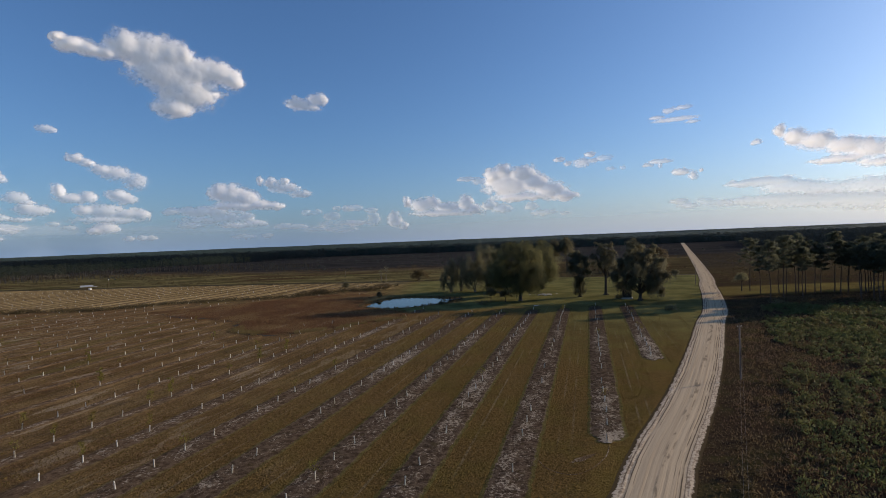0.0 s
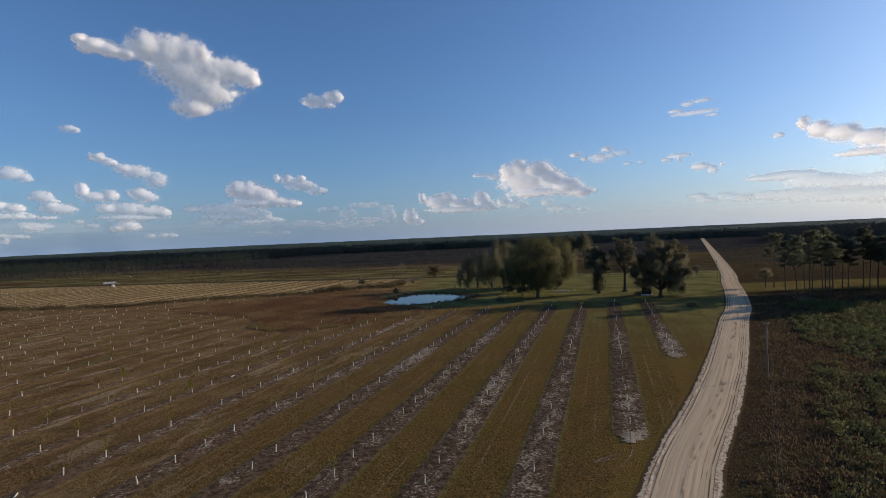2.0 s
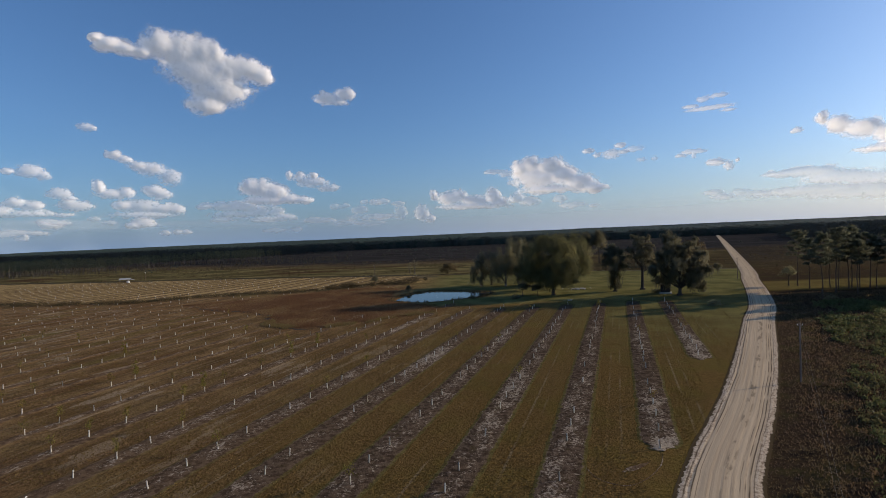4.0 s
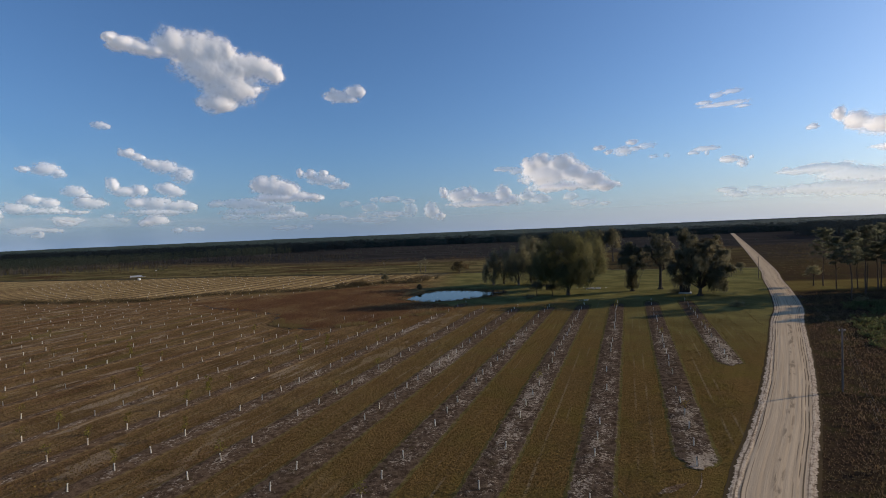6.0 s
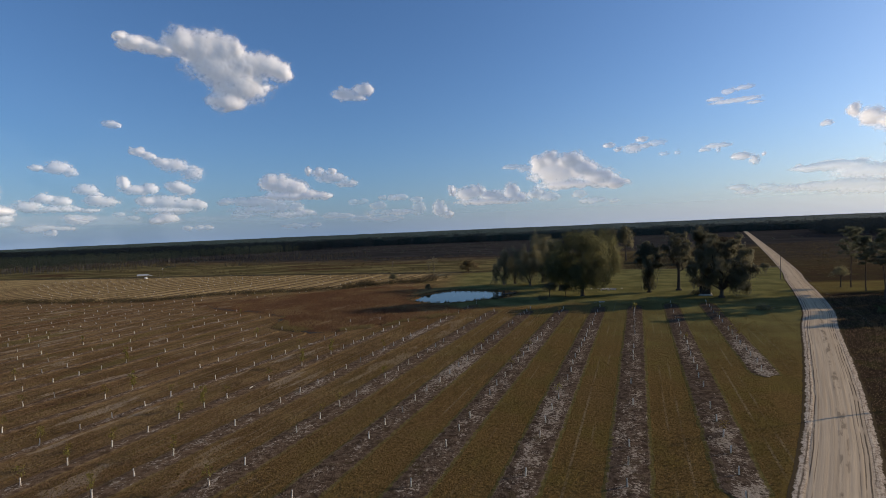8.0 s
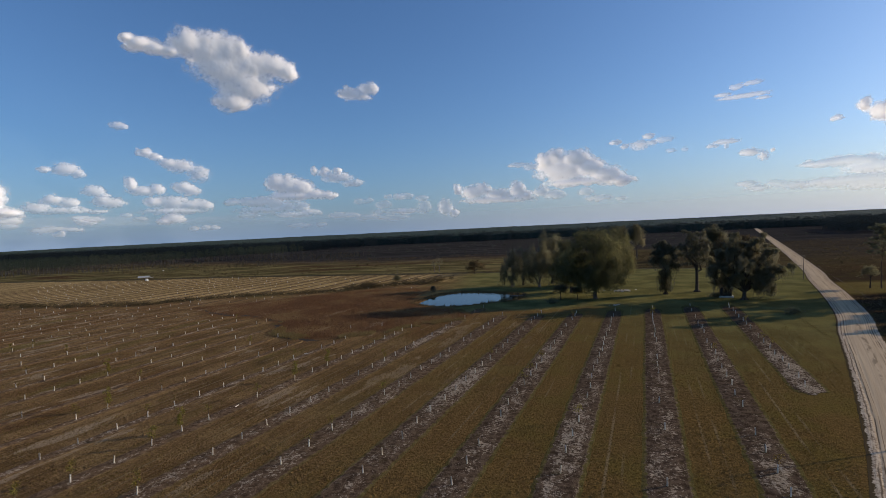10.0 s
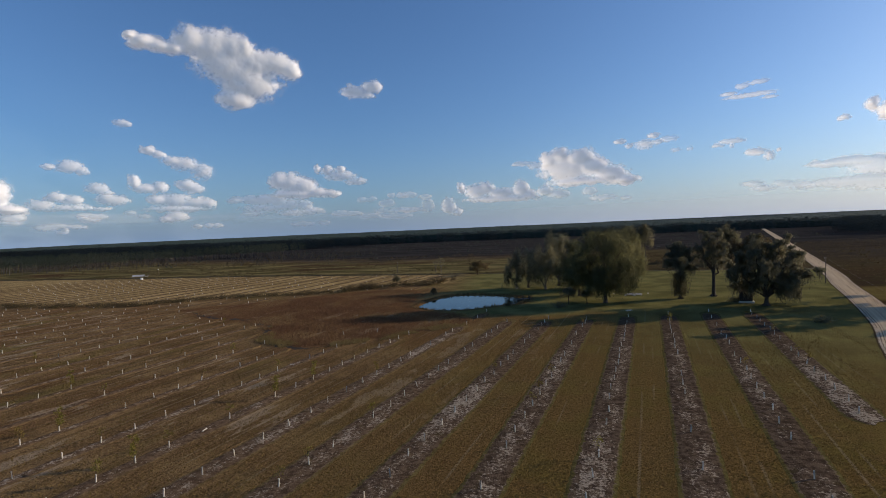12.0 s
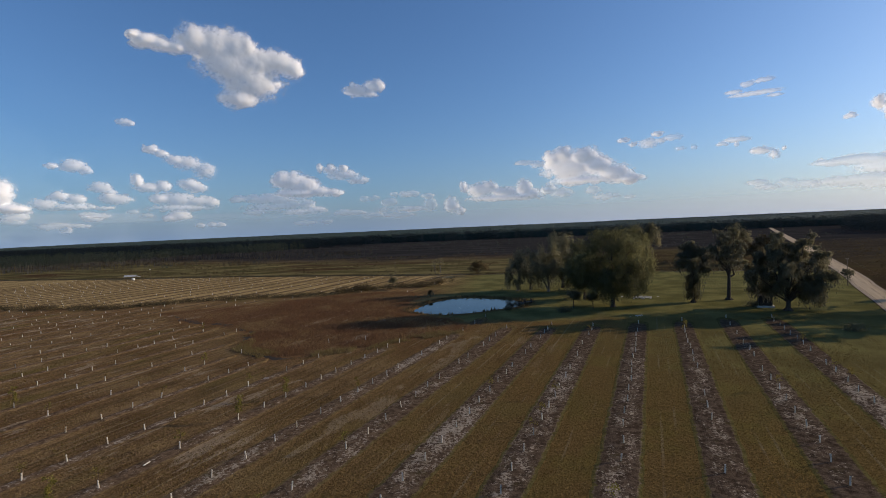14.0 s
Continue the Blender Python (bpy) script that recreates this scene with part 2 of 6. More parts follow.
# ---- materials ----
def ground_material():
    m, nt, b = node_material("ground", 1.0, 0.0)
    p = where(nt)
    rot = turned(nt, p, ROW_DEG)
    sep = nt.nodes.new("ShaderNodeSeparateXYZ")
    nt.links.new(rot, sep.inputs[0])
    fine, tuft, wide, vast = grain(nt, p, 4.2, 5, 0.7), grain(nt, p, 1.7, 4, 0.6), grain(nt, p, 0.09, 5), grain(nt, p, 0.018, 4)
    # orchard turf: olive brown, drier away from the road
    turf = blend(nt, span(nt, tuft, 0.32, 0.68), (0.112, 0.069, 0.025), (0.19, 0.122, 0.043))
    turf = blend(nt, calc(nt, 'MULTIPLY', span(nt, wide, 0.46, 0.62), 0.8), turf, (0.135, 0.1, 0.028))
    turf = blend(nt, named(nt, "dry"), turf, blend(nt, span(nt, calc(nt, 'ADD', calc(nt, 'MULTIPLY', wide, 0.5), calc(nt, 'MULTIPLY', tuft, 0.5)), 0.38, 0.62), (0.125, 0.075, 0.034), (0.27, 0.176, 0.084)))
    rusty = calc(nt, 'MULTIPLY', span(nt, grain(nt, stretched(nt, rot, (1.0, 0.35, 1)), 0.035, 4), 0.5, 0.66), calc(nt, 'MULTIPLY', named(nt, "dry"), 0.65))
    turf = blend(nt, rusty, turf, blend(nt, span(nt, tuft, 0.35, 0.65), (0.085, 0.042, 0.019), (0.19, 0.10, 0.045)))
    turf = blend(nt, calc(nt, 'MULTIPLY', span(nt, grain(nt, stretched(nt, rot, (1.0, 0.3, 1)), 0.06, 4), 0.55, 0.68), calc(nt, 'MULTIPLY', named(nt, "dry"), 0.7)), turf, blend(nt, span(nt, tuft, 0.3, 0.7), (0.11, 0.085, 0.026), (0.18, 0.145, 0.05)))
    # shade of the furrows, painted as dark streaks along the rows
    furrow_shade = grain(nt, stretched(nt, rot, (0.8, 0.016, 1)), 1.0, 3, 0.6)
    turf = blend(nt, calc(nt, 'MULTIPLY', calc(nt, 'MULTIPLY', span(nt, furrow_shade, 0.53, 0.6), 0.4), named(nt, "dry")), turf, (0.062, 0.04, 0.02))
    thin = grain(nt, stretched(nt, rot, (3.2, 0.10, 1)), 1.0, 4, 0.65)
    turf = blend(nt, calc(nt, 'MULTIPLY', span(nt, thin, 0.6, 0.68), calc(nt, 'MULTIPLY', named(nt, "dry"), 0.55)), turf, (0.33, 0.24, 0.14))
    turf = blend(nt, calc(nt, 'MULTIPLY', span(nt, thin, 0.4, 0.33), calc(nt, 'MULTIPLY', named(nt, "dry"), 0.7)), turf, (0.045, 0.028, 0.013))
    # mowing and wheel lines along the strips
    turnover = calc(nt, 'FRACT', calc(nt, 'ADD', calc(nt, 'MULTIPLY', calc(nt, 'SUBTRACT', sep.outputs[0], ROW_FIRST - ROW_STEP / 2), 1 / ROW_STEP), 20.5))
    across = calc(nt, 'MULTIPLY', calc(nt, 'SUBTRACT', turnover, 0.5), ROW_STEP)
    mid = calc(nt, 'ABSOLUTE', calc(nt, 'SUBTRACT', calc(nt, 'ABSOLUTE', across), 0.85))
    line = calc(nt, 'MULTIPLY', calc(nt, 'SUBTRACT', 1.0, span(nt, mid, 0.06, 0.24)), span(nt, grain(nt, stretched(nt, rot, (0.35, 0.05, 1)), 1.0, 3), 0.47, 0.6))
    streak = grain(nt, stretched(nt, rot, (2.6, 0.03, 1)), 1.0, 4)
    turf = blend(nt, calc(nt, 'MULTIPLY', span(nt, streak, 0.5, 0.75), 0.5), turf, (0.125, 0.085, 0.03))
    turf = blend(nt, calc(nt, 'MULTIPLY', line, calc(nt, 'MULTIPLY', named(nt, "rows"), 0.95)), turf, (0.22, 0.17, 0.10))
    lawn = blend(nt, span(nt, wide, 0.35, 0.65), (0.118, 0.112, 0.042), (0.2, 0.183, 0.07))
    lawn = blend(nt, calc(nt, 'MULTIPLY', span(nt, fine, 0.4, 0.8), 0.45), lawn, (0.06, 0.052, 0.018))
    olive = blend(nt, span(nt, grain(nt, stretched(nt, p, (0.5, 1.6, 1)), 0.05, 5), 0.38, 0.64), (0.08, 0.069, 0.029), (0.20, 0.162, 0.07))
    olive = blend(nt, span(nt, grain(nt, stretched(nt, p, (0.4, 1.5, 1)), 0.021, 4), 0.52, 0.66), olive, (0.075, 0.045, 0.025))
    # dark far field: brown soil, with cloud shade and haze put into its colour
    dark = blend(nt, span(nt, grain(nt, stretched(nt, p, (0.35, 1.6, 1)), 0.03, 5), 0.35, 0.7), (0.026, 0.0255, 0.0255), (0.052, 0.049, 0.046))
    reed = blend(nt, span(nt, tuft, 0.3, 0.7), (0.11, 0.054, 0.026), (0.175, 0.095, 0.045))
    scrub = blend(nt, span(nt, tuft, 0.3, 0.7), (0.034, 0.024, 0.016), (0.07, 0.049, 0.03))
    scrub = blend(nt, span(nt, grain(nt, p, 0.13, 4, 0.6), 0.48, 0.64), scrub, (0.06, 0.05, 0.023))
    tan = blend(nt, span(nt, grain(nt, stretched(nt, rot, (1.0, 0.05, 1)), 0.35, 4), 0.35, 0.65), (0.26, 0.184, 0.08), (0.47, 0.34, 0.155))
    # the same painted shade lines over the tan field
    tan = blend(nt, calc(nt, 'MULTIPLY', span(nt, furrow_shade, 0.5, 0.57), 0.7), tan, (0.10, 0.066, 0.03))
    col = blend(nt, named(nt, "kind", 0), turf, lawn)
    col = blend(nt, named(nt, "kind", 1), col, olive)
    col = blend(nt, named(nt, "kind", 2), col, dark)
    col = blend(nt, named(nt, "cover", 0), col, reed)
    col = blend(nt, named(nt, "cover", 1), col, scrub)
    col = blend(nt, named(nt, "cover", 2), col, tan)
    spots = grain(nt, stretched(nt, rot, (1.0, 0.3, 1)), 0.16, 5, 0.65)
    col = blend(nt, calc(nt, 'MULTIPLY', calc(nt, 'MULTIPLY', span(nt, spots, 0.575, 0.63), 0.85), calc(nt, 'MULTIPLY', named(nt, "dry"), named(nt, "rows"))), col, (0.36, 0.28, 0.19))
    # near-black specks: the shade between tufts, painted into the ground colour
    col = blend(nt, calc(nt, 'MULTIPLY', span(nt, calc(nt, 'ADD', calc(nt, 'MULTIPLY', fine, 0.6), calc(nt, 'MULTIPLY', tuft, 0.4)), 0.51, 0.64), calc(nt, 'SUBTRACT', 0.75, calc(nt, 'MULTIPLY', named(nt, "kind", 0), 0.5))), col, (0.026, 0.018, 0.008))
    col = blend(nt, calc(nt, 'MULTIPLY', span(nt, vast, 0.5, 0.7), calc(nt, 'MULTIPLY', named(nt, "rows"), 0.2)), col, (0.12, 0.09, 0.055))
    put(nt, b.inputs["Base Color"], col)
    relief(nt, b, calc(nt, 'ADD', calc(nt, 'MULTIPLY', fine, 0.6), calc(nt, 'MULTIPLY', tuft, 0.7)), 1.0, 0.5)
    return m


def bed_material():
    m, nt, b = node_material("bed_soil", 1.0, 0.0)
    p = where(nt)
    rot = turned(nt, p, ROW_DEG)
    fine, clod = grain(nt, p, 4.0, 5, 0.7), grain(nt, p, 1.1, 5, 0.62)
    soil = blend(nt, span(nt, clod, 0.35, 0.65), (0.047, 0.032, 0.021), (0.117, 0.083, 0.056))
    soil = blend(nt, named(nt, "dry"), soil, blend(nt, span(nt, clod, 0.35, 0.65), (0.085, 0.055, 0.033), (0.165, 0.11, 0.066)))
    patch = calc(nt, 'ADD', calc(nt, 'MULTIPLY', grain(nt, stretched(nt, rot, (1.0, 0.6, 1)), 0.5, 4, 0.6), 0.42), calc(nt, 'MULTIPLY', grain(nt, rot, 2.6, 6, 0.75), 0.78))
    inner = calc(nt, 'MULTIPLY', span(nt, calc(nt, 'ABSOLUTE', named(nt, "across")), 0.75, 0.3), 0.05)
    sand = calc(nt, 'MULTIPLY', span(nt, calc(nt, 'ADD', calc(nt, 'ADD', patch, inner), calc(nt, 'MULTIPLY', named(nt, "sand"), 0.13)), 0.73, 0.82), 0.78)
    col = blend(nt, sand, soil, blend(nt, span(nt, fine, 0.35, 0.65), (0.29, 0.24, 0.18), (0.45, 0.382, 0.292)))
    edge = calc(nt, 'MULTIPLY', calc(nt, 'SUBTRACT', 1.0, calc(nt, 'MULTIPLY', named(nt, "dry"), 0.8)), span(nt, calc(nt, 'ABSOLUTE', calc(nt, 'SUBTRACT', calc(nt, 'ABSOLUTE', named(nt, "across")), 0.86)), 0.09, 0.03))
    col = blend(nt, calc(nt, 'MULTIPLY', edge, calc(nt, 'MULTIPLY', span(nt, grain(nt, stretched(nt, rot, (1, 0.12, 1)), 0.6, 3), 0.42, 0.62), 0.55)), col, (0.25, 0.195, 0.145))
    weeds = span(nt, grain(nt, p, 0.5, 5, 0.6), 0.56, 0.7)
    col = blend(nt, calc(nt, 'MULTIPLY', weeds, 0.6), col, (0.06, 0.045, 0.018))
    faded = span(nt, calc(nt, 'ADD', named(nt, "faded"), calc(nt, 'MULTIPLY', grain(nt, p, 1.5, 5, 0.75), 1.0)), 0.86, 1.06)
    grass = blend(nt, span(nt, clod, 0.35, 0.65), (0.075, 0.062, 0.022), (0.125, 0.105, 0.036))
    grass = blend(nt, named(nt, "dry"), grass, blend(nt, span(nt, clod, 0.35, 0.65), (0.10, 0.064, 0.03), (0.19, 0.13, 0.063)))
    col = blend(nt, faded, col, grass)
    put(nt, b.inputs["Base Color"], col)
    relief(nt, b, calc(nt, 'ADD', fine, clod), 0.9, 0.2)
    return m


def road_material():
    m, nt, b = node_material("road_sand", 1.0, 0.0)
    p = where(nt)
    flow = nt.nodes.new("ShaderNodeCombineXYZ")
    put(nt, flow.inputs[0], named(nt, "across"))
    put(nt, flow.inputs[1], named(nt, "along"))
    v = flow.outputs[0]
    streak, streak2 = grain(nt, stretched(nt, v, (2.6, 0.03, 1)), 1.0, 4, 0.6), grain(nt, stretched(nt, v, (6.0, 0.05, 1)), 1.0, 3)
    col = blend(nt, span(nt, streak, 0.33, 0.68), (0.44, 0.338, 0.22), (0.535, 0.42, 0.28))
    col = blend(nt, calc(nt, 'MULTIPLY', span(nt, streak2, 0.56, 0.7), 0.35), col, (0.27, 0.205, 0.13))
    middle = calc(nt, 'SUBTRACT', 1.0, span(nt, calc(nt, 'ABSOLUTE', calc(nt, 'SUBTRACT', named(nt, "across"), 0.25)), 0.25, 0.75))
    col = blend(nt, calc(nt, 'MULTIPLY', middle, calc(nt, 'MULTIPLY', span(nt, grain(nt, stretched(nt, v, (1.2, 0.22, 1)), 0.9, 4), 0.5, 0.6), 0.75)), col, (0.21, 0.165, 0.11))
    berm = span(nt, calc(nt, 'ABSOLUTE', named(nt, "across")), 2.7, 3.2)
    lump = grain(nt, p, 2.2, 6, 0.7)
    crumb = calc(nt, 'ADD', calc(nt, 'MULTIPLY', lump, 0.6), calc(nt, 'MULTIPLY', grain(nt, stretched(nt, v, (4.0, 0.5, 1)), 1.0, 5, 0.65), 0.4))
    col = blend(nt, berm, col, blend(nt, span(nt, crumb, 0.40, 0.56), (0.24, 0.178, 0.12), (0.53, 0.435, 0.315)))
    # narrow ruts, groove shade painted dark, that wander along both sides
    drift = calc(nt, 'MULTIPLY', calc(nt, 'SUBTRACT', grain(nt, stretched(nt, v, (0.0, 0.045, 1)), 1.0, 3), 0.5), 0.7)
    lane = calc(nt, 'ADD', named(nt, "across"), drift)
    patchy = span(nt, grain(nt, stretched(nt, v, (0.8, 0.11, 1)), 1.0, 3), 0.36, 0.5)
    for place, wide, deep in ((-3.35, 0.10, 0.75), (-2.75, 0.08, 0.85), (-2.3, 0.05, 0.6), (1.7, 0.06, 0.5), (2.2, 0.08, 0.75), (2.65, 0.10, 0.85), (3.1, 0.07, 0.6)):
        rut_shade = calc(nt, 'SUBTRACT', 1.0, span(nt, calc(nt, 'ABSOLUTE', calc(nt, 'SUBTRACT', lane, place)), wide * 0.35, wide * 1.3))
        col = blend(nt, calc(nt, 'MULTIPLY', calc(nt, 'MULTIPLY', rut_shade, patchy), deep), col, (0.075, 0.055, 0.036))
    rim = calc(nt, 'ADD', calc(nt, 'ABSOLUTE', named(nt, "across")), calc(nt, 'MULTIPLY', calc(nt, 'SUBTRACT', grain(nt, p, 0.9, 5, 0.7), 0.5), 1.3))
    col = blend(nt, span(nt, rim, 3.8, 3.95), col, (0.075, 0.055, 0.03))
    put(nt, b.inputs["Base Color"], col)
    relief(nt, b, calc(nt, 'ADD', calc(nt, 'MULTIPLY', streak, 0.8), calc(nt, 'MULTIPLY', lump, 0.5)), 0.5, 0.12)
    return m


def water_material():
    m, nt, b = node_material("pond_water", 0.03, 0.36)
    b.inputs["Base Color"].default_value = (0.012, 0.016, 0.012, 1)
    b.inputs["IOR"].default_value = 1.33
    relief(nt, b, grain(nt, where(nt), 1.4, 3), 0.03, 0.05)
    return m


def cloud_material():
    m, nt, b = node_material("cloud", 1.0, 0.0)
    d, t = nt.nodes.new("ShaderNodeBsdfDiffuse"), nt.nodes.new("ShaderNodeBsdfTranslucent")
    d.inputs["Color"].default_value = (0.84, 0.84, 0.86, 1)
    t.inputs["Color"].default_value = (0.84, 0.84, 0.85, 1)
    both, whole, edge = nt.nodes.new("ShaderNodeMixShader"), nt.nodes.new("ShaderNodeAddShader"), nt.nodes.new("ShaderNodeMixShader")
    both.inputs[0].default_value = 0.44
    nt.links.new(d.outputs[0], both.inputs[1])
    nt.links.new(t.outputs[0], both.inputs[2])
    # added glow, in place of sunlight scattered inside the cloud
    inner_glow = nt.nodes.new("ShaderNodeEmission")
    inner_glow.inputs["Color"].default_value = (0.98, 0.97, 1.0, 1)
    inner_glow.inputs["Strength"].default_value = 0.15
    nt.links.new(both.outputs[0], whole.inputs[0])
    nt.links.new(inner_glow.outputs[0], whole.inputs[1])
    put(nt, edge.inputs[0], named(nt, "veil"))
    nt.links.new(nt.nodes.new("ShaderNodeBsdfTransparent").outputs[0], edge.inputs[1])
    nt.links.new(whole.outputs[0], edge.inputs[2])
    nt.links.new(edge.outputs[0], nt.nodes["Material Output"].inputs["Surface"])
    return m


GROUND, BED, ROAD_SAND, WATER, CLOUD = ground_material(), bed_material(), road_material(), water_material(), cloud_material()
BARK = plain_material("bark", (0.04, 0.031, 0.024), (0.10, 0.08, 0.062), 3.0, 0.9, 0.6, (1, 1, 0.25))
PINE_BARK = plain_material("pine_bark", (0.06, 0.042, 0.032), (0.16, 0.11, 0.08), 4.0, 0.9, 0.6, (1, 1, 0.3))
PALE_BARK = plain_material("pale_bark", (0.10, 0.085, 0.07), (0.22, 0.19, 0.16), 3.0, 0.9, 0.5, (1, 1, 0.3))
POLE_WOOD = plain_material("pole_wood", (0.10, 0.08, 0.065), (0.2, 0.165, 0.135), 6.0, 0.85, 0.4, (1, 1, 0.1))
TUBE = plain_material("shelter_plastic", (0.60, 0.57, 0.51), (0.74, 0.71, 0.65), 5.0, 0.5, 0.1)
tnt = TUBE.node_tree
sheer_mix, sheer_part = tnt.nodes.new("ShaderNodeMixShader"), tnt.nodes.new("ShaderNodeBsdfTranslucent")
sheer_part.inputs["Color"].default_value = (0.93, 0.91, 0.85, 1)
sheer_mix.inputs[0].default_value = 0.3
tnt.links.new(tnt.nodes["Principled BSDF"].outputs[0], sheer_mix.inputs[1])
tnt.links.new(sheer_part.outputs[0], sheer_mix.inputs[2])
tnt.links.new(sheer_mix.outputs[0], tnt.nodes["Material Output"].inputs["Surface"])
PAINT = plain_material("white_paint", (0.60, 0.59, 0.56), (0.74, 0.73, 0.70), 4.0, 0.5, 0.1)
BANK = plain_material("bank_grass", (0.05, 0.04, 0.018), (0.10, 0.08, 0.036), 1.2, 0.95, 0.8)
STAKE = plain_material("stake_wood", (0.13, 0.095, 0.06), (0.22, 0.165, 0.11), 9.0, 0.85, 0.3, (1, 1, 0.1))
METAL = plain_material("roof_metal", (0.32, 0.33, 0.34), (0.42, 0.43, 0.44), 2.0, 0.45, 0.1, (1, 1, 1), 0.0)
CABLE = plain_material("cable", (0.17, 0.145, 0.12), (0.24, 0.21, 0.175), 4.0, 0.85, 0.1)
DARK_WOOD = plain_material("dark_boards", (0.025, 0.022, 0.02), (0.06, 0.052, 0.045), 3.0, 0.85, 0.4, (1, 1, 0.2))
WET_SOIL = plain_material("wet_soil", (0.022, 0.016, 0.010), (0.05, 0.036, 0.022), 1.5, 0.9, 0.5)
RUBBLE = plain_material("pale_rubble", (0.40, 0.37, 0.33), (0.62, 0.58, 0.52), 2.0, 0.9, 0.4)
ELM_LEAF = leaf_material("elm_leaves", ((0.10, 0.102, 0.048), (0.142, 0.14, 0.066), (0.16, 0.15, 0.068)), 0.62)
OAK_LEAF = leaf_material("oak_leaves", ((0.13, 0.126, 0.08), (0.16, 0.152, 0.094), (0.178, 0.163, 0.1)), 0.66)
MOSS = leaf_material("spanish_moss", ((0.12, 0.118, 0.08), (0.17, 0.163, 0.112), (0.155, 0.145, 0.096)), 0.45)
WILLOW_LEAF = leaf_material("willow_leaves", ((0.17, 0.168, 0.105), (0.23, 0.225, 0.14), (0.24, 0.225, 0.13)), 0.65)
PINE_LEAF = leaf_material("pine_needles", ((0.09, 0.10, 0.07), (0.112, 0.122, 0.08), (0.125, 0.126, 0.08)), 0.62)
SHRUB_LEAF = leaf_material("shrub_leaves", ((0.06, 0.048, 0.022), (0.11, 0.085, 0.04), (0.12, 0.085, 0.043)), 0.3)
SCRUB_LEAF = leaf_material("scrub_leaves", ((0.07, 0.086, 0.032), (0.145, 0.165, 0.064), (0.125, 0.115, 0.05)), 0.4, 0.10)
RED_GRASS = leaf_material("broomsedge", ((0.10, 0.065, 0.04), (0.15, 0.10, 0.062), (0.128, 0.096, 0.048)), 0.45, 0.12)
REED_GRASS = leaf_material("marsh_grass", ((0.13, 0.068, 0.037), (0.195, 0.11, 0.056), (0.24, 0.158, 0.078)), 0.5, 0.05)
PALE_GRASS = leaf_material("pale_grass", ((0.16, 0.12, 0.05), (0.25, 0.19, 0.085), (0.20, 0.15, 0.06)), 0.4, 0.12)
TURF = leaf_material("turf_blades", ((0.12, 0.078, 0.024), (0.20, 0.13, 0.042), (0.17, 0.12, 0.034)), 0.3, 0.12)
YOUNG_LEAF = leaf_material("sapling_leaves", ((0.16, 0.15, 0.03), (0.25, 0.21, 0.05), (0.20, 0.14, 0.04)), 0.45)
# CANOPY and FOREST_LEAF hold the haze of distance in their bluish colour
CANOPY = leaf_material("canopy", ((0.038, 0.058, 0.044), (0.05, 0.072, 0.052), (0.062, 0.08, 0.058)), 0.2, 0.004)
GREY_BARK = plain_material("grey_bark", (0.07, 0.063, 0.054), (0.15, 0.135, 0.115), 2.0, 0.9, 0.3, (1, 1, 0.3))
FOREST_LEAF = leaf_material("forest_leaves", ((0.052, 0.062, 0.054), (0.06, 0.07, 0.06), (0.066, 0.074, 0.062)), 0.3, 0.02)
YOUNG_FOREST = leaf_material("young_forest_leaves", ((0.105, 0.12, 0.066), (0.14, 0.158, 0.084), (0.165, 0.165, 0.09)), 0.45, 0.012)


# ---- the ground, one sheet to the horizon ----
def far_edge_y(x):
    return np.interp(x, [p[0] for p in FAR_EDGE], [p[1] for p in FAR_EDGE])


def pond_depth(x, y):
    return poly_distance(POND, x, y)


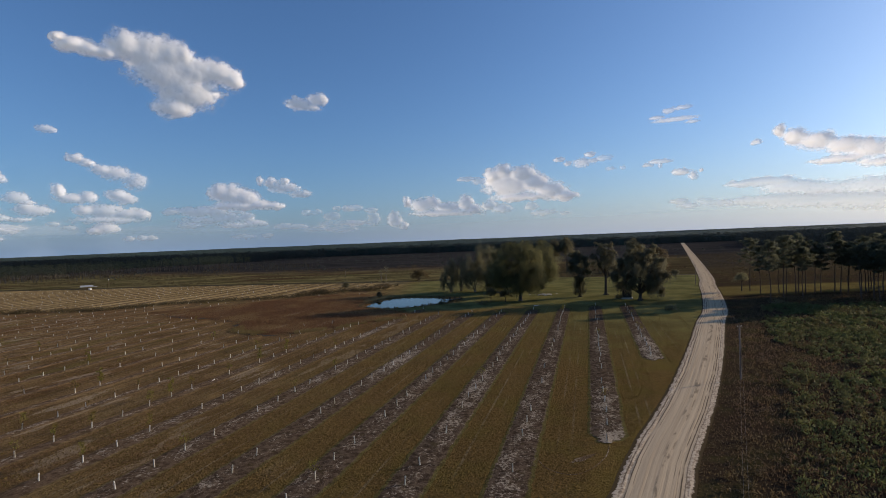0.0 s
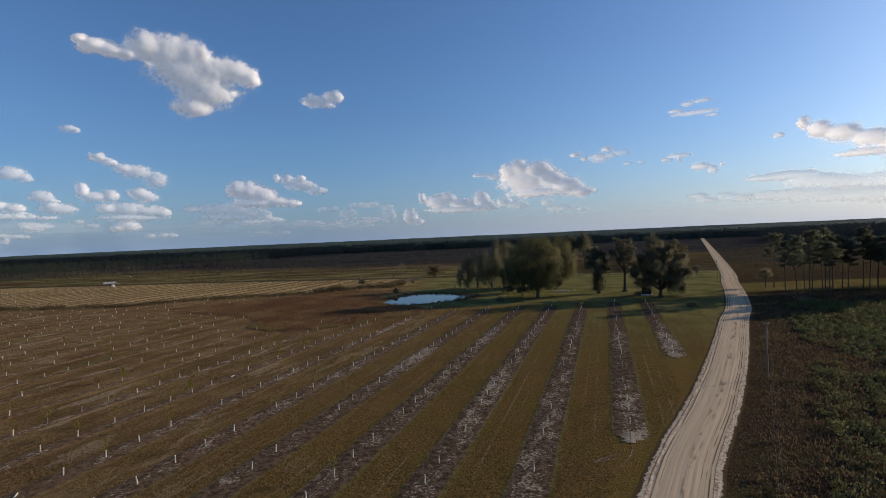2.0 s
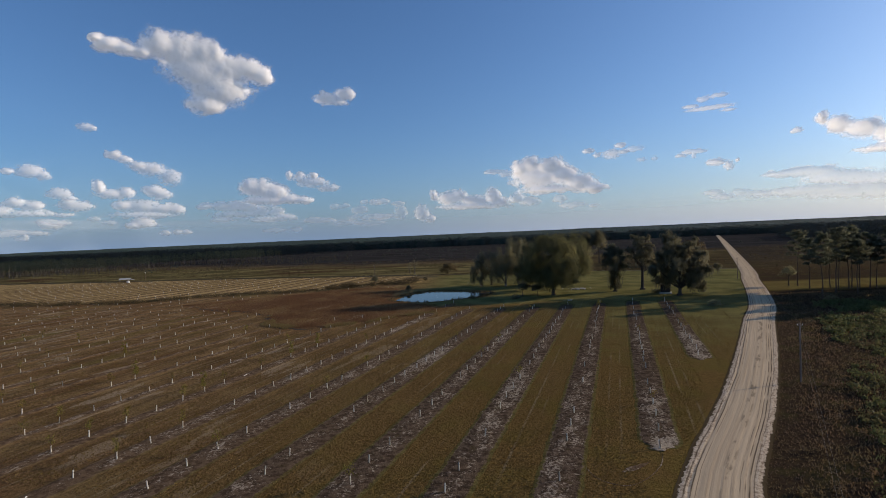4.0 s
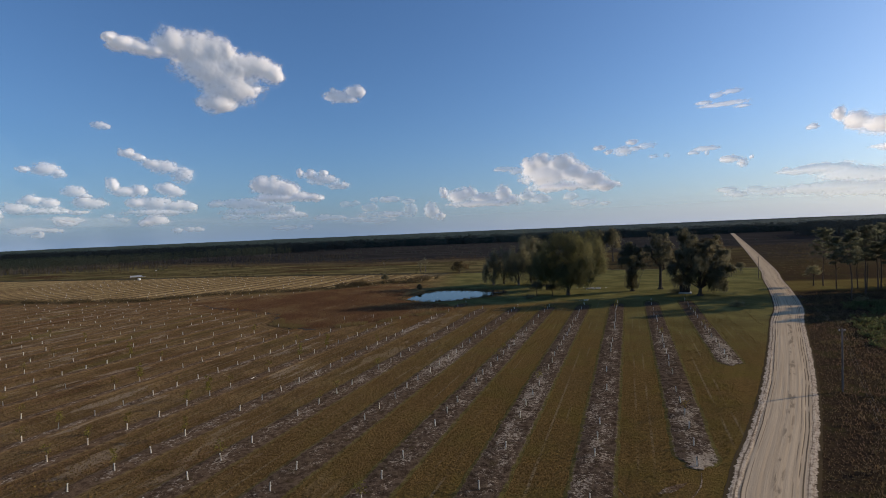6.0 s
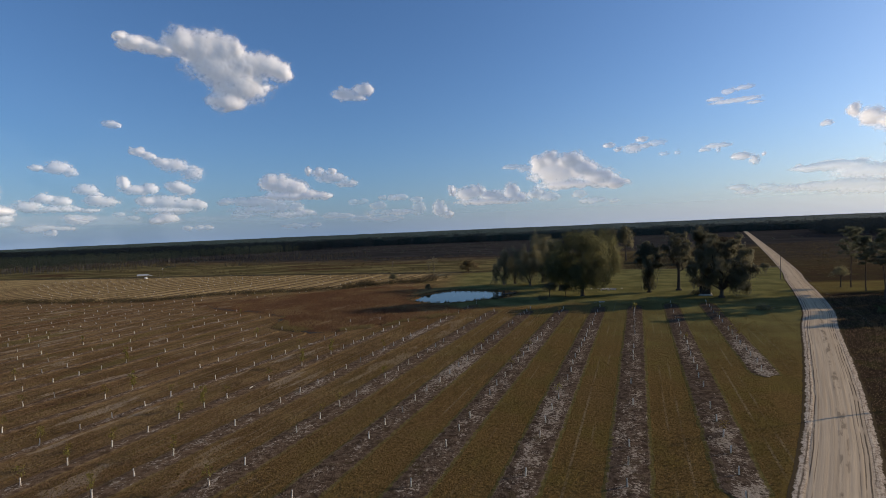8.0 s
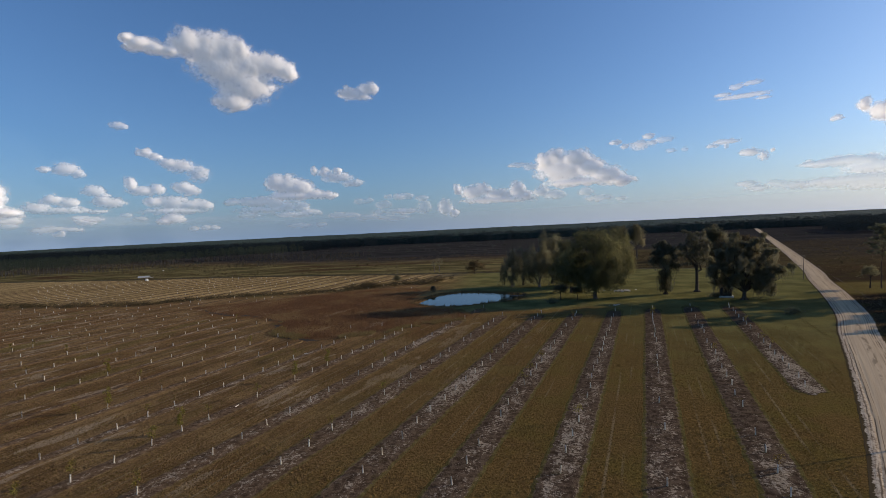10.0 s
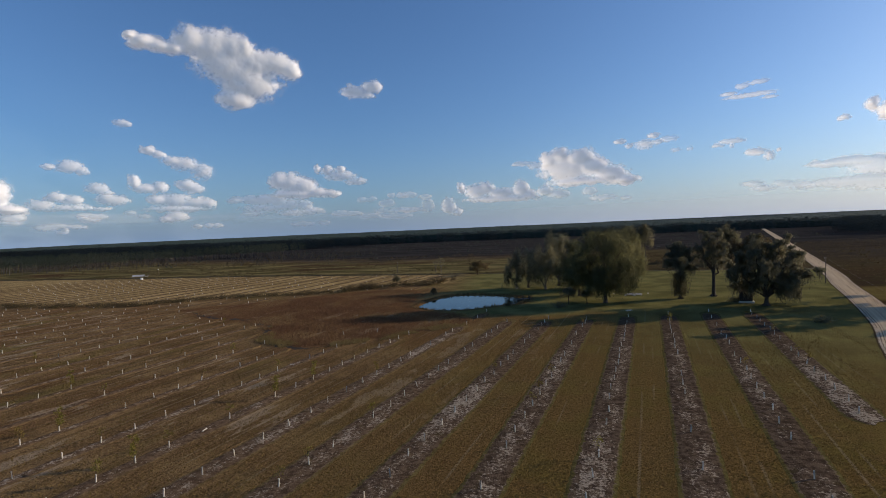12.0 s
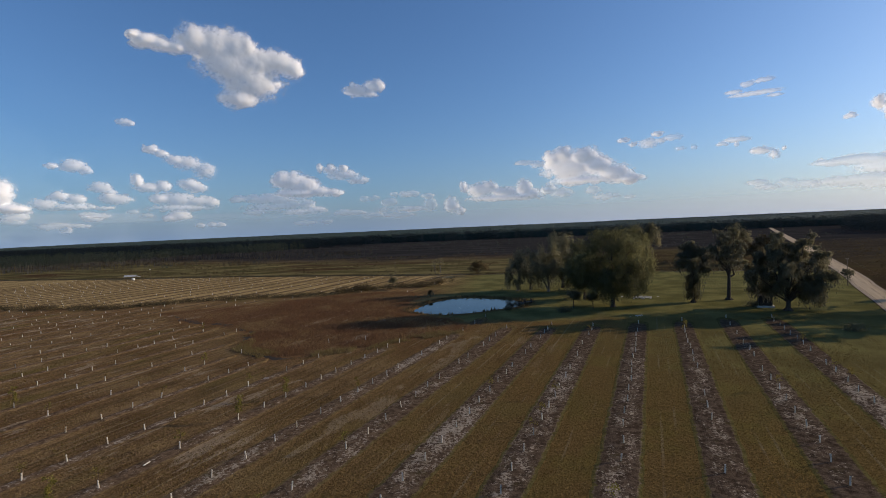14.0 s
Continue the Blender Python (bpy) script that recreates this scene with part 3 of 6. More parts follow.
def build_ground():
    fine_x = np.arange(-300, 201, 2.6)
    fine_y = np.arange(-70, 361, 2.6)
    out = lambda start, stop, n: start + (stop - start) * (np.linspace(0, 1, n + 1)[1:]) ** 2.2
    xs = np.concatenate([out(-300, -4700, 70)[::-1], fine_x, out(200, 4700, 70)])
    ys = np.concatenate([out(-70, -1500, 20)[::-1], fine_y, out(360, 4600, 110)])
    x, y = [v.ravel() for v in np.meshgrid(xs, ys)]
    wob = (fbm(x / 14, y / 14, 3) - 0.5) * 10
    far = smooth(-3, 5, y - far_edge_y(x) + wob * 0.25)
    off = road_offset(x, y)
    right = smooth(1.2, 3.6, off + wob * 0.1)
    q, s = x * Q[0] + y * Q[1], x * U[0] + y * U[1]
    lawn = smooth(-45, 16, q + wob * 2) * smooth(75, 170, s + wob * 1.5) * (1 - right) * 0.9
    lawn = np.maximum(lawn, smooth(-50, -20, x + wob) * smooth(168, 178, y + wob * 0.6) * (1 - right))
    verge = right * smooth(181, 190, y + wob * 0.5) * (1 - smooth(213, 221, y + wob * 0.3))
    lawn = np.maximum(lawn * (1 - right), verge * 0.48) * (1 - far)
    behind = smooth(-10, 60, x + wob) * far * (1 - smooth(420, 520, y + wob))
    # where the soil colour that also holds cloud shade covers the far fields
    dark_line = 455 + 0.12 * np.abs(x + 100) + 0.3 * np.maximum(-x - 140, 0) + wob * 6
    dark = np.maximum(smooth(-50, 60, y - dark_line), 0.85 * right * smooth(225, 380, y + wob * 2))
    olive = far * (1 - dark)
    cover = np.zeros((len(x), 3))
    cover[:, 0] = smooth(2.5, -1.5, poly_distance(MARSH, x, y) + wob * 0.5)
    scrub = right * (1 - verge) * (1 - smooth(-4, 4, y - 520))
    cover[:, 1] = np.maximum(scrub, behind * 0.75) * (1 - dark)
    brush_y = np.interp(x, [p[0] for p in BRUSH], [p[1] for p in BRUSH])
    cover[:, 2] = smooth(-2, 4, y - brush_y + wob * 0.4) * (1 - far) * smooth(-25, -55, x + wob) * (1 - cover[:, 0])
    shore = pond_depth(x, y)
    z = -1.2 * smooth(1.5, -7, shore)
    cover[:, 0] = np.maximum(cover[:, 0], smooth(5, 1.0, shore) * 0.65)
    dry = smooth(-15, -85, q + wob * 2.5)
    rows = (1 - right) * smooth(40, -20, np.maximum(s - 175, 0)) * (1 - far)
    me = mesh_of("ground", np.stack([x, y, z], -1), grid_faces(len(ys), len(xs)), GROUND,
                 {"kind": np.stack([lawn, olive, dark], -1), "cover": cover, "dry": dry, "rows": rows}, soft=True)
    stuff("ground", me, "flat olive-brown pasture with mown grass strips", "ground", "structure")


build_ground()


# ---- the sand road ----
def build_road():
    line = curve_through(ROAD, 0.42)
    keep = [0]
    for k in range(1, len(line)):
        gap = 0.42 if line[k][1] < 100 else 0.8 if line[k][1] < 140 else (2.5 if line[k][1] < 300 else 12)
        if np.linalg.norm(line[k] - line[keep[-1]]) >= gap:
            keep.append(k)
    line = line[keep]
    along = np.concatenate([[0], np.cumsum(np.linalg.norm(np.diff(line, axis=0), axis=1))])
    d = np.gradient(line, axis=0)
    d /= np.linalg.norm(d, axis=1)[:, None]
    side = np.stack([d[:, 1], -d[:, 0]], -1)
    w = np.concatenate([np.linspace(-4.3, -2.7, 17), np.linspace(-2.5, 2.5, 27), np.linspace(2.7, 4.3, 17)])
    A, W = np.meshgrid(along, w, indexing='ij')
    lumps = fbm(A / 0.5, W * 3.0, 5, 4, 0.7) - 0.5
    z = 0.08 * (1 - (W / 4.5) ** 2)
    for c in (-2.2, -1.15, -0.45, 0.75, 1.6, 2.35):
        c2 = c + (fbm(A / 24 + c, A * 0, 9) - 0.5) * 0.25
        z -= 0.022 * np.exp(-((W - c2) / 0.16) ** 2) * (0.4 + vnoise(A / 9 + c * 7, A * 0, 4))
    bank = np.exp(-((np.abs(W) - 3.35) / 0.42) ** 2)
    z += bank * np.maximum(0.015 + 0.11 * lumps, -0.02)
    groove = np.exp(-((W + 3.0 + (fbm(A / 7, A * 0, 21) - 0.5) * 0.7) / 0.14) ** 2)
    z -= groove * 0.05
    z *= smooth(4.3, 3.7, np.abs(W))
    shift = (fbm(A / 2.5, np.sign(W), 31, 4, 0.65) - 0.5) * 0.3 * smooth(2.4, 3.6, np.abs(W))
    P = line[:, None, :] + side[:, None, :] * ((W + shift) * np.where(W < 0, 0.95, 0.86))[..., None]
    verts = np.concatenate([P, (z + 0.02)[..., None]], -1).reshape(-1, 3)
    me = mesh_of("road", verts, grid_faces(len(along), len(w))[:, ::-1], ROAD_SAND, {"across": W.ravel(), "along": A.ravel()}, soft=True)
    stuff("road", me, "pale sand road with wheel ruts and raised crumbly edges", "road", "structure")


build_road()


# ---- pond ----
def build_pond():
    ring = curve_through(POND + POND[:1], 2.0)[:-1]
    ring = ring + (np.stack([vnoise(ring[:, 0] / 3, ring[:, 1] / 3, 2), vnoise(ring[:, 0] / 3, ring[:, 1] / 3, 6)], -1) - 0.5) * 1.2
    c = ring.mean(0)
    verts = np.concatenate([[(*c, -0.3)], np.column_stack([c + (ring - c) * 1.02, np.full(len(ring), -0.3)])])
    k = np.arange(len(ring))
    me = mesh_of("pond", verts, np.stack([np.zeros(len(k), int), k + 1, (k + 1) % len(k) + 1], -1), WATER)
    stuff("water", me, "still pond reflecting blue sky", "pond", "structure")
    r = np.random.default_rng(3)
    soup = Soup()
    pick = ring[r.integers(0, len(ring), 900)] + r.normal(0, 0.7, (900, 2))
    pick = c + (pick - c) * 1.03
    soup.blades(np.column_stack([pick, np.full(900, -0.2)]), 0.9, 0.16, 0.3, r)
    stuff("shore_grass", soup.mesh("shore_grass", SHRUB_LEAF), "dark tufts of grass along the pond shore", "grass")


build_pond()


# ---- planting beds ----
def row_q(k):
    return ROW_FIRST - ROW_STEP * k


def clear_of_marsh(x, y, gap=1.5):
    brush_y = np.interp(x, [p[0] for p in BRUSH], [p[1] for p in BRUSH])
    return (poly_distance(MARSH, x, y) > gap) & (np.abs(y - brush_y) > 5) & (pond_depth(x, y) > 6) & ((y < 178) | (x < -46))


NEAR_END = {0: 95.0, 1: 51.0, 2: 24.0}
FAR_END = {0: 182.0, 1: 181.0, 2: 176.0, 3: 171.0, 4: 165.5, 5: 162.0, 6: 160.0}


def row_far(k):
    return FAR_END.get(k, 420.0)


def build_bed(k, s0, s1):
    n = int((s1 - s0) / (0.6 if k < 8 and s0 < 120 else 1.4)) + 2
    s = np.linspace(s0, s1, n)
    v = np.linspace(-1, 1, 13)
    S, V = np.meshgrid(s, v, indexing='ij')
    half = 2.55 - 1.5 * smooth(5, 10, k) + (fbm(S / 1.4, np.sign(V) * 3.0 + k * 5.0, 12 + k, 4, 0.7) - 0.5) * 0.55
    half = half * smooth(-1.2, 3.2, np.minimum(S - s0, s1 - S) + (vnoise(S * 1.3, V * 2.0, k) - 0.5) * 2.0)
    qq = row_q(k) + V * half
    z = 0.012 + (0.03 + (0.05 + 0.10 * smooth(6, 12, k)) * (1 - V ** 2)) * (0.55 + 0.9 * fbm(S / 1.2, qq / 0.8, k, 3)) * (np.abs(V) < 0.99)
    z[np.abs(V) > 0.99] = 0.004
    xy = S[..., None] * U + qq[..., None] * Q
    sand = fbm(S / 22, S * 0 + k * 3.1, 40, 3) * (1 - 0.35 * smooth(5, 12, k)) * 1.25 * smooth(165, 120, S) * (0.7 + 0.35 * smooth(45, 80, S))
    if k in NEAR_END and k < 2:
        sand = np.maximum(sand, smooth(s0 + 7, s0 + 1, S - V * 3) * (1.25 if k == 0 else 1.5))
    dry = np.full(S.shape, smooth(3, 9, k))
    me = mesh_of("planting_bed", np.concatenate([xy, z[..., None]], -1).reshape(-1, 3), grid_faces(n, 13)[:, ::-1], BED,
                 {"across": V.ravel(), "sand": sand.ravel(), "dry": dry.ravel(), "faded": (smooth(9, 0, s1 - S) * 0.75 + 0.7 * smooth(0.55, 1.0, np.abs(V))).ravel()}, soft=True)
    text = "bare grey soil strip with pale sandy patches" if k < 8 else "faint brown soil strip in dry turf"
    stuff("planting_bed", me, text, "planting bed", "structure")


def build_beds():
    for k in range(0, 40):
        s = np.arange(NEAR_END.get(k, -10.0 if k < 12 else 20.0), row_far(k), 2.0)
        x, y = s * U[0] + row_q(k) * Q[0], s * U[1] + row_q(k) * Q[1]
        good = clear_of_marsh(x, y, 2.0) & (y < far_edge_y(x) - 4)
        start = None
        for i in range(len(s) + 1):
            on = i < len(s) and good[i]
            if on and start is None:
                start = i
            if not on and start is not None:
                if i - start > 4:
                    build_bed(k, s[start], s[i - 1])
                start = None


build_beds()


# ---- low bank along the far side of the field ----
def build_bank():
    line = curve_through([p for p in FAR_EDGE if -910 < p[0] < 145], 2.0)
    k = np.arange(len(line))
    h = 0.55 * (0.55 + 0.8 * fbm(k / 6.0, k * 0.0, 23, 4)) * (1 - 0.72 * smooth(-60, 10, line[:, 0]))
    rows = []
    for off, z in ((-2.2, 0.0), (-1.3, 0.55), (-0.5, 0.95), (0.4, 1.0), (1.6, 0.5), (3.0, 0.0)):
        wob = (fbm(k / 1.5, k * 0.0 + off, 29, 3) - 0.5) * 0.9
        rows.append(np.column_stack([line[:, 0], line[:, 1] + off + wob, z * h * (1 + wob * 0.3) - 0.02]))
    verts = np.stack(rows, 1).reshape(-1, 3)
    stuff("embankment", mesh_of("embankment", verts, grid_faces(len(line), 6)[:, ::-1], BANK, soft=True), "low grassy bank along the far field", "bank", "structure")


build_bank()


# ---- tyre tracks and a bare sand patch near the road ----
def sand_strip(points, width, label):
    line = curve_through(points, 0.5)
    d = np.gradient(line, axis=0)
    d /= np.linalg.norm(d, axis=1)[:, None]
    side = np.stack([d[:, 1], -d[:, 0]], -1)
    k = np.arange(len(line))
    half = width / 2 * (0.45 + 1.1 * fbm(k / 2.0, k * 0.0, 17, 3)) * smooth(-0.5, 3, np.minimum(k, k[::-1]))
    rows = [np.column_stack([line + side * (half * w)[:, None], np.full(len(line), z)]) for w, z in ((-1, 0.006), (-0.4, 0.035), (0.4, 0.03), (1, 0.006))]
    verts = np.stack(rows, 1).reshape(-1, 3)
    n = len(verts)
    me = mesh_of("tyre_track", verts, grid_faces(len(line), 4)[:, ::-1], BED, {"across": np.zeros(n), "sand": np.full(n, 0.5), "dry": np.ones(n)}, soft=True)
    stuff("tyre_track", me, label, "tyre track", "structure")


sand_strip([(7.6, 46.5), (8.0, 44.4), (8.6, 42.1), (9.9, 40.7), (11.7, 40.3), (14.0, 41.9), (16.2, 44.7), (17.4, 47.5)], 0.15, "thin curved tyre track in the turf")
sand_strip([(11.6, 43.1), (12.4, 43.6), (13.4, 44.2), (15.2, 45.4)], 0.9, "small bare patch of pale sand")


def build_ditch():
    line = curve_through([(-132, 193), (-110, 176.5), (-97, 172.0), (-84, 162.5), (-79, 156.0), (-73.4, 141.5), (-66.5, 135.5), (-57.5, 131.5), (-50.5, 134.5)], 0.6)
    d = np.gradient(line, axis=0)
    d /= np.linalg.norm(d, axis=1)[:, None]
    side = np.stack([d[:, 1], -d[:, 0]], -1)
    k = np.arange(len(line))
    half = 1.5 * smooth(0.3, 0.75, fbm(k / 5.0, k * 0.0, 47, 4, 0.6)) * smooth(0, 12, np.minimum(k, k[::-1]))
    sway = (fbm(k / 9.0, k * 0.0 + 3.0, 51, 3) - 0.5)[:, None] * 2.4 * side
    rows = [np.column_stack([line + sway + side * (half * w)[:, None], np.full(len(line), z)]) for w, z in ((-1, 0.012), (-0.3, 0.04), (0.3, 0.04), (1, 0.012))]
    me = mesh_of("ditch", np.stack(rows, 1).reshape(-1, 3), grid_faces(len(line), 4)[:, ::-1], WET_SOIL, soft=True)
    stuff("ditch", me, "narrow dark ditch along the marsh edge", "ditch", "structure")


build_ditch()


# ---- clouds, far behind everything ----
def cells(x, y, seed):
    """Round lumps with creases between them, 0 to 1."""
    i, j = np.floor(x), np.floor(y)
    best = np.full(x.shape, 9.0)
    for di in (-1, 0, 1):
        for dj in (-1, 0, 1):
            px, py = i + di + hash2(i + di, j + dj, seed), j + dj + hash2(i + di, j + dj, seed + 37)
            best = np.minimum(best, (x - px) ** 2 + (y - py) ** 2)
    return 1 - np.clip(best, 0, 1)


def lumps_of(u, v, size, seed):
    a = (fbm(u / size, v / size, seed + 5, 3) - 0.5) * size * 0.5
    return (0.55 * cells((u + a) / size, (v - a) / size, seed) + 0.28 * cells((u - a) / size * 2.1, (v + a) / size * 2.1, seed + 1)
            + 0.17 * cells((u + a) / size * 4.3, (v + a) / size * 4.3, seed + 2))


def cloud(body, *lobes):
    """A heap of vapour as a lumpy sheet with ragged, thinning edges. body: how dense it is; lobes: azimuth, elevation and half sizes in degrees."""
    R = 4300.0
    index = len(lobes) * 7 + int(abs(lobes[0][0]) * 10)
    lobes = np.array(lobes)
    az0, el0 = lobes[:, 0].mean(), lobes[:, 1].mean()
    ca, ce, sa, se = math.cos(radians(az0)), math.cos(radians(el0)), math.sin(radians(az0)), math.sin(radians(el0))
    way = np.array([sa * ce, ca * ce, se])
    east, up = np.array([ca, -sa, 0]), np.array([-sa * se, -ca * se, ce])
    m = R * math.pi / 180
    cu, cv = (lobes[:, 0] - az0) * ce * m, (lobes[:, 1] - el0) * m
    ru, rv = lobes[:, 2] * m * (1.14 if el0 > 6 else 1.3), lobes[:, 3] * m * 1.2
    size = float(np.median(rv))
    lo_u, hi_u, lo_v, hi_v = (cu - ru).min() - size, (cu + ru).max() + size, (cv - rv).min() - size, (cv + rv).max() + size
    step = max(3.2, math.sqrt((hi_u - lo_u) * (hi_v - lo_v) / 22000))
    u, v = np.meshgrid(np.arange(lo_u, hi_u, step), np.arange(lo_v, hi_v, step))

    def union(a, b):
        total = 0
        for a0, b0, a1, b1 in zip(cu, cv, ru, rv):
            total = total + np.exp(3 * (1 - ((a - a0) / a1) ** 2 - ((b - b0) * np.where(b < b0, 1.2, 1.0) / b1) ** 2))
        return np.log(total + 1e-9) / 3

    wu = u + (fbm(u / size / 0.9, v / size / 0.9, index + 1, 5) - 0.5) * size * 1.0
    wv = v + (fbm(u / size / 0.9, v / size / 0.9, index + 2, 5) - 0.5) * size * 0.8
    f = np.minimum(union(wu, wv), 1.5)
    heaps = lumps_of(u, v, size * 1.9, index + 11)
    rough = lumps_of(u, v, size * 0.6, index + 17)
    low = smooth(0.35, -0.7, (v - cv.mean()) / (np.abs(cv - cv.mean()).max() + size))
    low = low * (0.35 if body > 0.9 else 1.0)
    wisp = fbm(u / size / 0.5, v / size / 0.35, index + 23, 6, 0.6)
    dense = f + (0.35 * heaps + 0.65 * rough - 0.55) * 1.3 * (1 - 0.7 * low) + (wisp - 0.5) * (1.0 + 0.5 * low)
    veil = body * smooth(-0.5, 0.95 + 0.35 * low, dense) ** 1.3 * (0.9 + 0.1 * smooth(2, 9, el0))
    keep = veil > 0.01
    calm = np.clip(union(u, v), 0, 1.6)
    thick = size * (1.5 * np.sqrt(calm + 0.05) + (0.17 * heaps + 0.025 * rough * (1 - low)) * smooth(-0.4, 0.6, calm + f * 0.3) * (1 - 0.6 * low))
    P = R * way + np.array([0, 0, 26.5]) + u[..., None] * east + v[..., None] * up - thick[..., None] * way
    faces = grid_faces(*u.shape)
    faces = faces[keep.ravel()[faces].any(1)]
    used = np.unique(faces)
    remap = np.zeros(u.size, int)
    remap[used] = np.arange(len(used))
    me = mesh_of("cloud", P.reshape(-1, 3)[used], remap[faces], CLOUD, {"veil": veil.ravel()[used]}, soft=True)
    text = "white cumulus cloud, sunlit on one side, grey beneath" if body > 0.9 else "small thin white cloud low in the sky" if body > 0.5 else "faint grey veil of cloud near the horizon"
    tagged(new("cloud", me), text, "cloud", "clouds in the sky")


cloud(1, (-39.2, 19.5, 0.58, 0.37), (-38.2, 19.1, 1.02, 0.66), (-36.7, 18.8, 1.14, 0.62), (-35.4, 18.7, 0.82, 0.63), (-34.0, 19.4, 1.40, 1.18), (-32.0, 19.1, 1.56, 1.41), (-30.1, 19.2, 1.31, 1.23), (-29.0, 19.4, 0.83, 0.93), (-28.0, 18.0, 1.89, 1.16), (-25.9, 18.1, 1.52, 0.97), (-24.4, 17.5, 0.95, 0.87), (-30.7, 17.4, 2.50, 1.35), (-28.7, 15.9, 2.55, 1.55), (-30.1, 14.3, 1.55, 0.95))
cloud(0.85, (-17.7, 15.4, 1.21, 0.64), (-16.6, 15.1, 0.98, 0.53), (-15.5, 15.9, 0.92, 0.70))
cloud(0.6, (-40.6, 11.4, 0.60, 0.34), (-40.0, 11.3, 0.32, 0.25))
cloud(0.8, (-38.4, 9.0, 0.59, 0.36), (-37.6, 8.6, 0.60, 0.36), (-36.5, 8.0, 0.80, 0.42), (-35.3, 7.6, 1.19, 0.64), (-33.7, 6.9, 1.04, 0.77))
cloud(0.7, (-46.3, 7.1, 0.46, 0.25), (-44.8, 7.1, 0.96, 0.55), (-43.8, 6.8, 0.49, 0.41))
cloud(0.7, (-42.8, 5.2, 0.76, 0.47), (-42.0, 4.8, 0.52, 0.21))
cloud(0.8, (-39.8, 5.9, 0.41, 0.65), (-38.9, 5.2, 1.02, 0.44), (-37.6, 5.3, 0.62, 0.55))
cloud(0.8, (-35.3, 5.6, 0.70, 0.51), (-34.5, 5.2, 0.86, 0.46))
cloud(0.75, (-46.0, 4.4, 0.62, 0.45), (-47.0, 3.6, 0.90, 0.49), (-44.7, 4.1, 0.64, 0.41), (-44.9, 3.4, 1.36, 0.31))
cloud(0.75, (-41.6, 4.1, 1.09, 0.48), (-42.2, 4.4, 0.51, 0.32), (-42.5, 3.3, 0.77, 0.21))
cloud(0.8, (-38.0, 4.1, 0.66, 0.44), (-36.2, 4.0, 1.28, 0.68), (-34.6, 3.8, 1.01, 0.51), (-33.4, 3.7, 0.73, 0.52), (-36.1, 3.2, 2.47, 0.34))
cloud(0.8, (-36.3, 2.4, 0.88, 0.56), (-37.2, 2.2, 0.48, 0.28))
cloud(0.6, (-43.5, 2.3, 0.67, 0.31), (-44.0, 2.5, 0.33, 0.21))
cloud(0.4, (-45.6, 1.2, 0.39, 0.25), (-45.4, 1.4, 0.24, 0.25))
cloud(0.4, (-39.1, 2.5, 0.65, 0.27), (-40.3, 2.9, 0.45, 0.22))
cloud(1, (-26.3, 6.0, 0.75, 0.79), (-25.1, 5.7, 1.17, 1.04), (-23.7, 5.3, 1.19, 0.86), (-22.2, 4.6, 0.85, 0.50), (-20.8, 4.5, 0.98, 0.44), (-24.7, 4.5, 2.00, 0.43))
cloud(0.85, (-22.1, 7.2, 0.36, 0.43), (-21.0, 7.0, 0.61, 0.50), (-19.6, 6.4, 1.60, 0.50), (-17.9, 5.8, 1.25, 0.38), (-19.6, 7.2, 0.49, 0.37))
cloud(0.75, (-30.5, 4.0, 0.76, 0.35), (-28.9, 4.0, 0.89, 0.42), (-28.0, 3.9, 0.90, 0.54), (-26.5, 3.8, 0.81, 0.61), (-25.1, 3.4, 0.70, 0.43), (-23.7, 3.3, 0.71, 0.50), (-22.6, 2.7, 0.96, 0.37), (-27.1, 3.1, 2.63, 0.36), (-24.1, 2.5, 1.78, 0.31))
cloud(0.5, (-29.0, 2.5, 0.78, 0.30), (-29.7, 2.6, 0.44, 0.24))
cloud(0.5, (-14.5, 3.2, 0.77, 0.45), (-12.0, 4.1, 0.78, 0.32), (-10.1, 3.8, 0.58, 0.26), (-9.9, 2.7, 0.65, 0.78), (-15.3, 2.4, 0.64, 0.32), (-12.5, 2.4, 2.32, 0.32))
cloud(0.75, (-7.4, 2.6, 0.59, 0.84), (-6.5, 1.9, 0.52, 0.39))
cloud(0.95, (-6.0, 4.6, 0.33, 0.58), (-4.1, 4.1, 1.17, 0.71), (-2.9, 4.5, 0.65, 0.58), (-1.4, 3.8, 1.16, 0.58), (0.9, 4.1, 0.77, 0.83), (1.8, 3.5, 0.57, 0.45), (-1.4, 3.2, 3.36, 0.39))
cloud(0.7, (3.5, 3.8, 0.63, 0.51), (5.0, 3.3, 1.00, 0.51))
cloud(1, (4.1, 7.1, 0.8, 0.8), (5.3, 7.5, 0.81, 0.81), (7.3, 7.2, 1.23, 0.87), (8.8, 6.0, 1.15, 0.87), (10.4, 5.2, 1.45, 0.85), (12.1, 4.5, 1.2, 0.5), (5.8, 5.9, 2.18, 1.13), (7.6, 4.6, 2.94, 0.44))
cloud(0.6, (1.0, 6.9, 0.96, 0.25), (2.5, 6.6, 0.89, 0.38))
cloud(0.5, (8.3, 3.5, 0.61, 0.38), (9.7, 2.7, 1.20, 0.37), (12.0, 2.5, 0.47, 0.25))
cloud(0.75, (11.5, 8.5, 0.53, 0.24), (12.5, 8.0, 0.41, 0.24))
cloud(0.75, (14.0, 7.9, 0.91, 0.47), (14.9, 8.8, 0.51, 0.23), (15.3, 8.1, 0.56, 0.23))
cloud(0.4, (16.4, 8.3, 0.77, 0.29), (17.0, 7.1, 0.49, 0.23), (18.3, 7.1, 0.32, 0.23))
cloud(0.65, (22.0, 7.4, 1.01, 0.22), (20.8, 7.1, 0.51, 0.17), (22.0, 7.0, 0.20, 0.28))
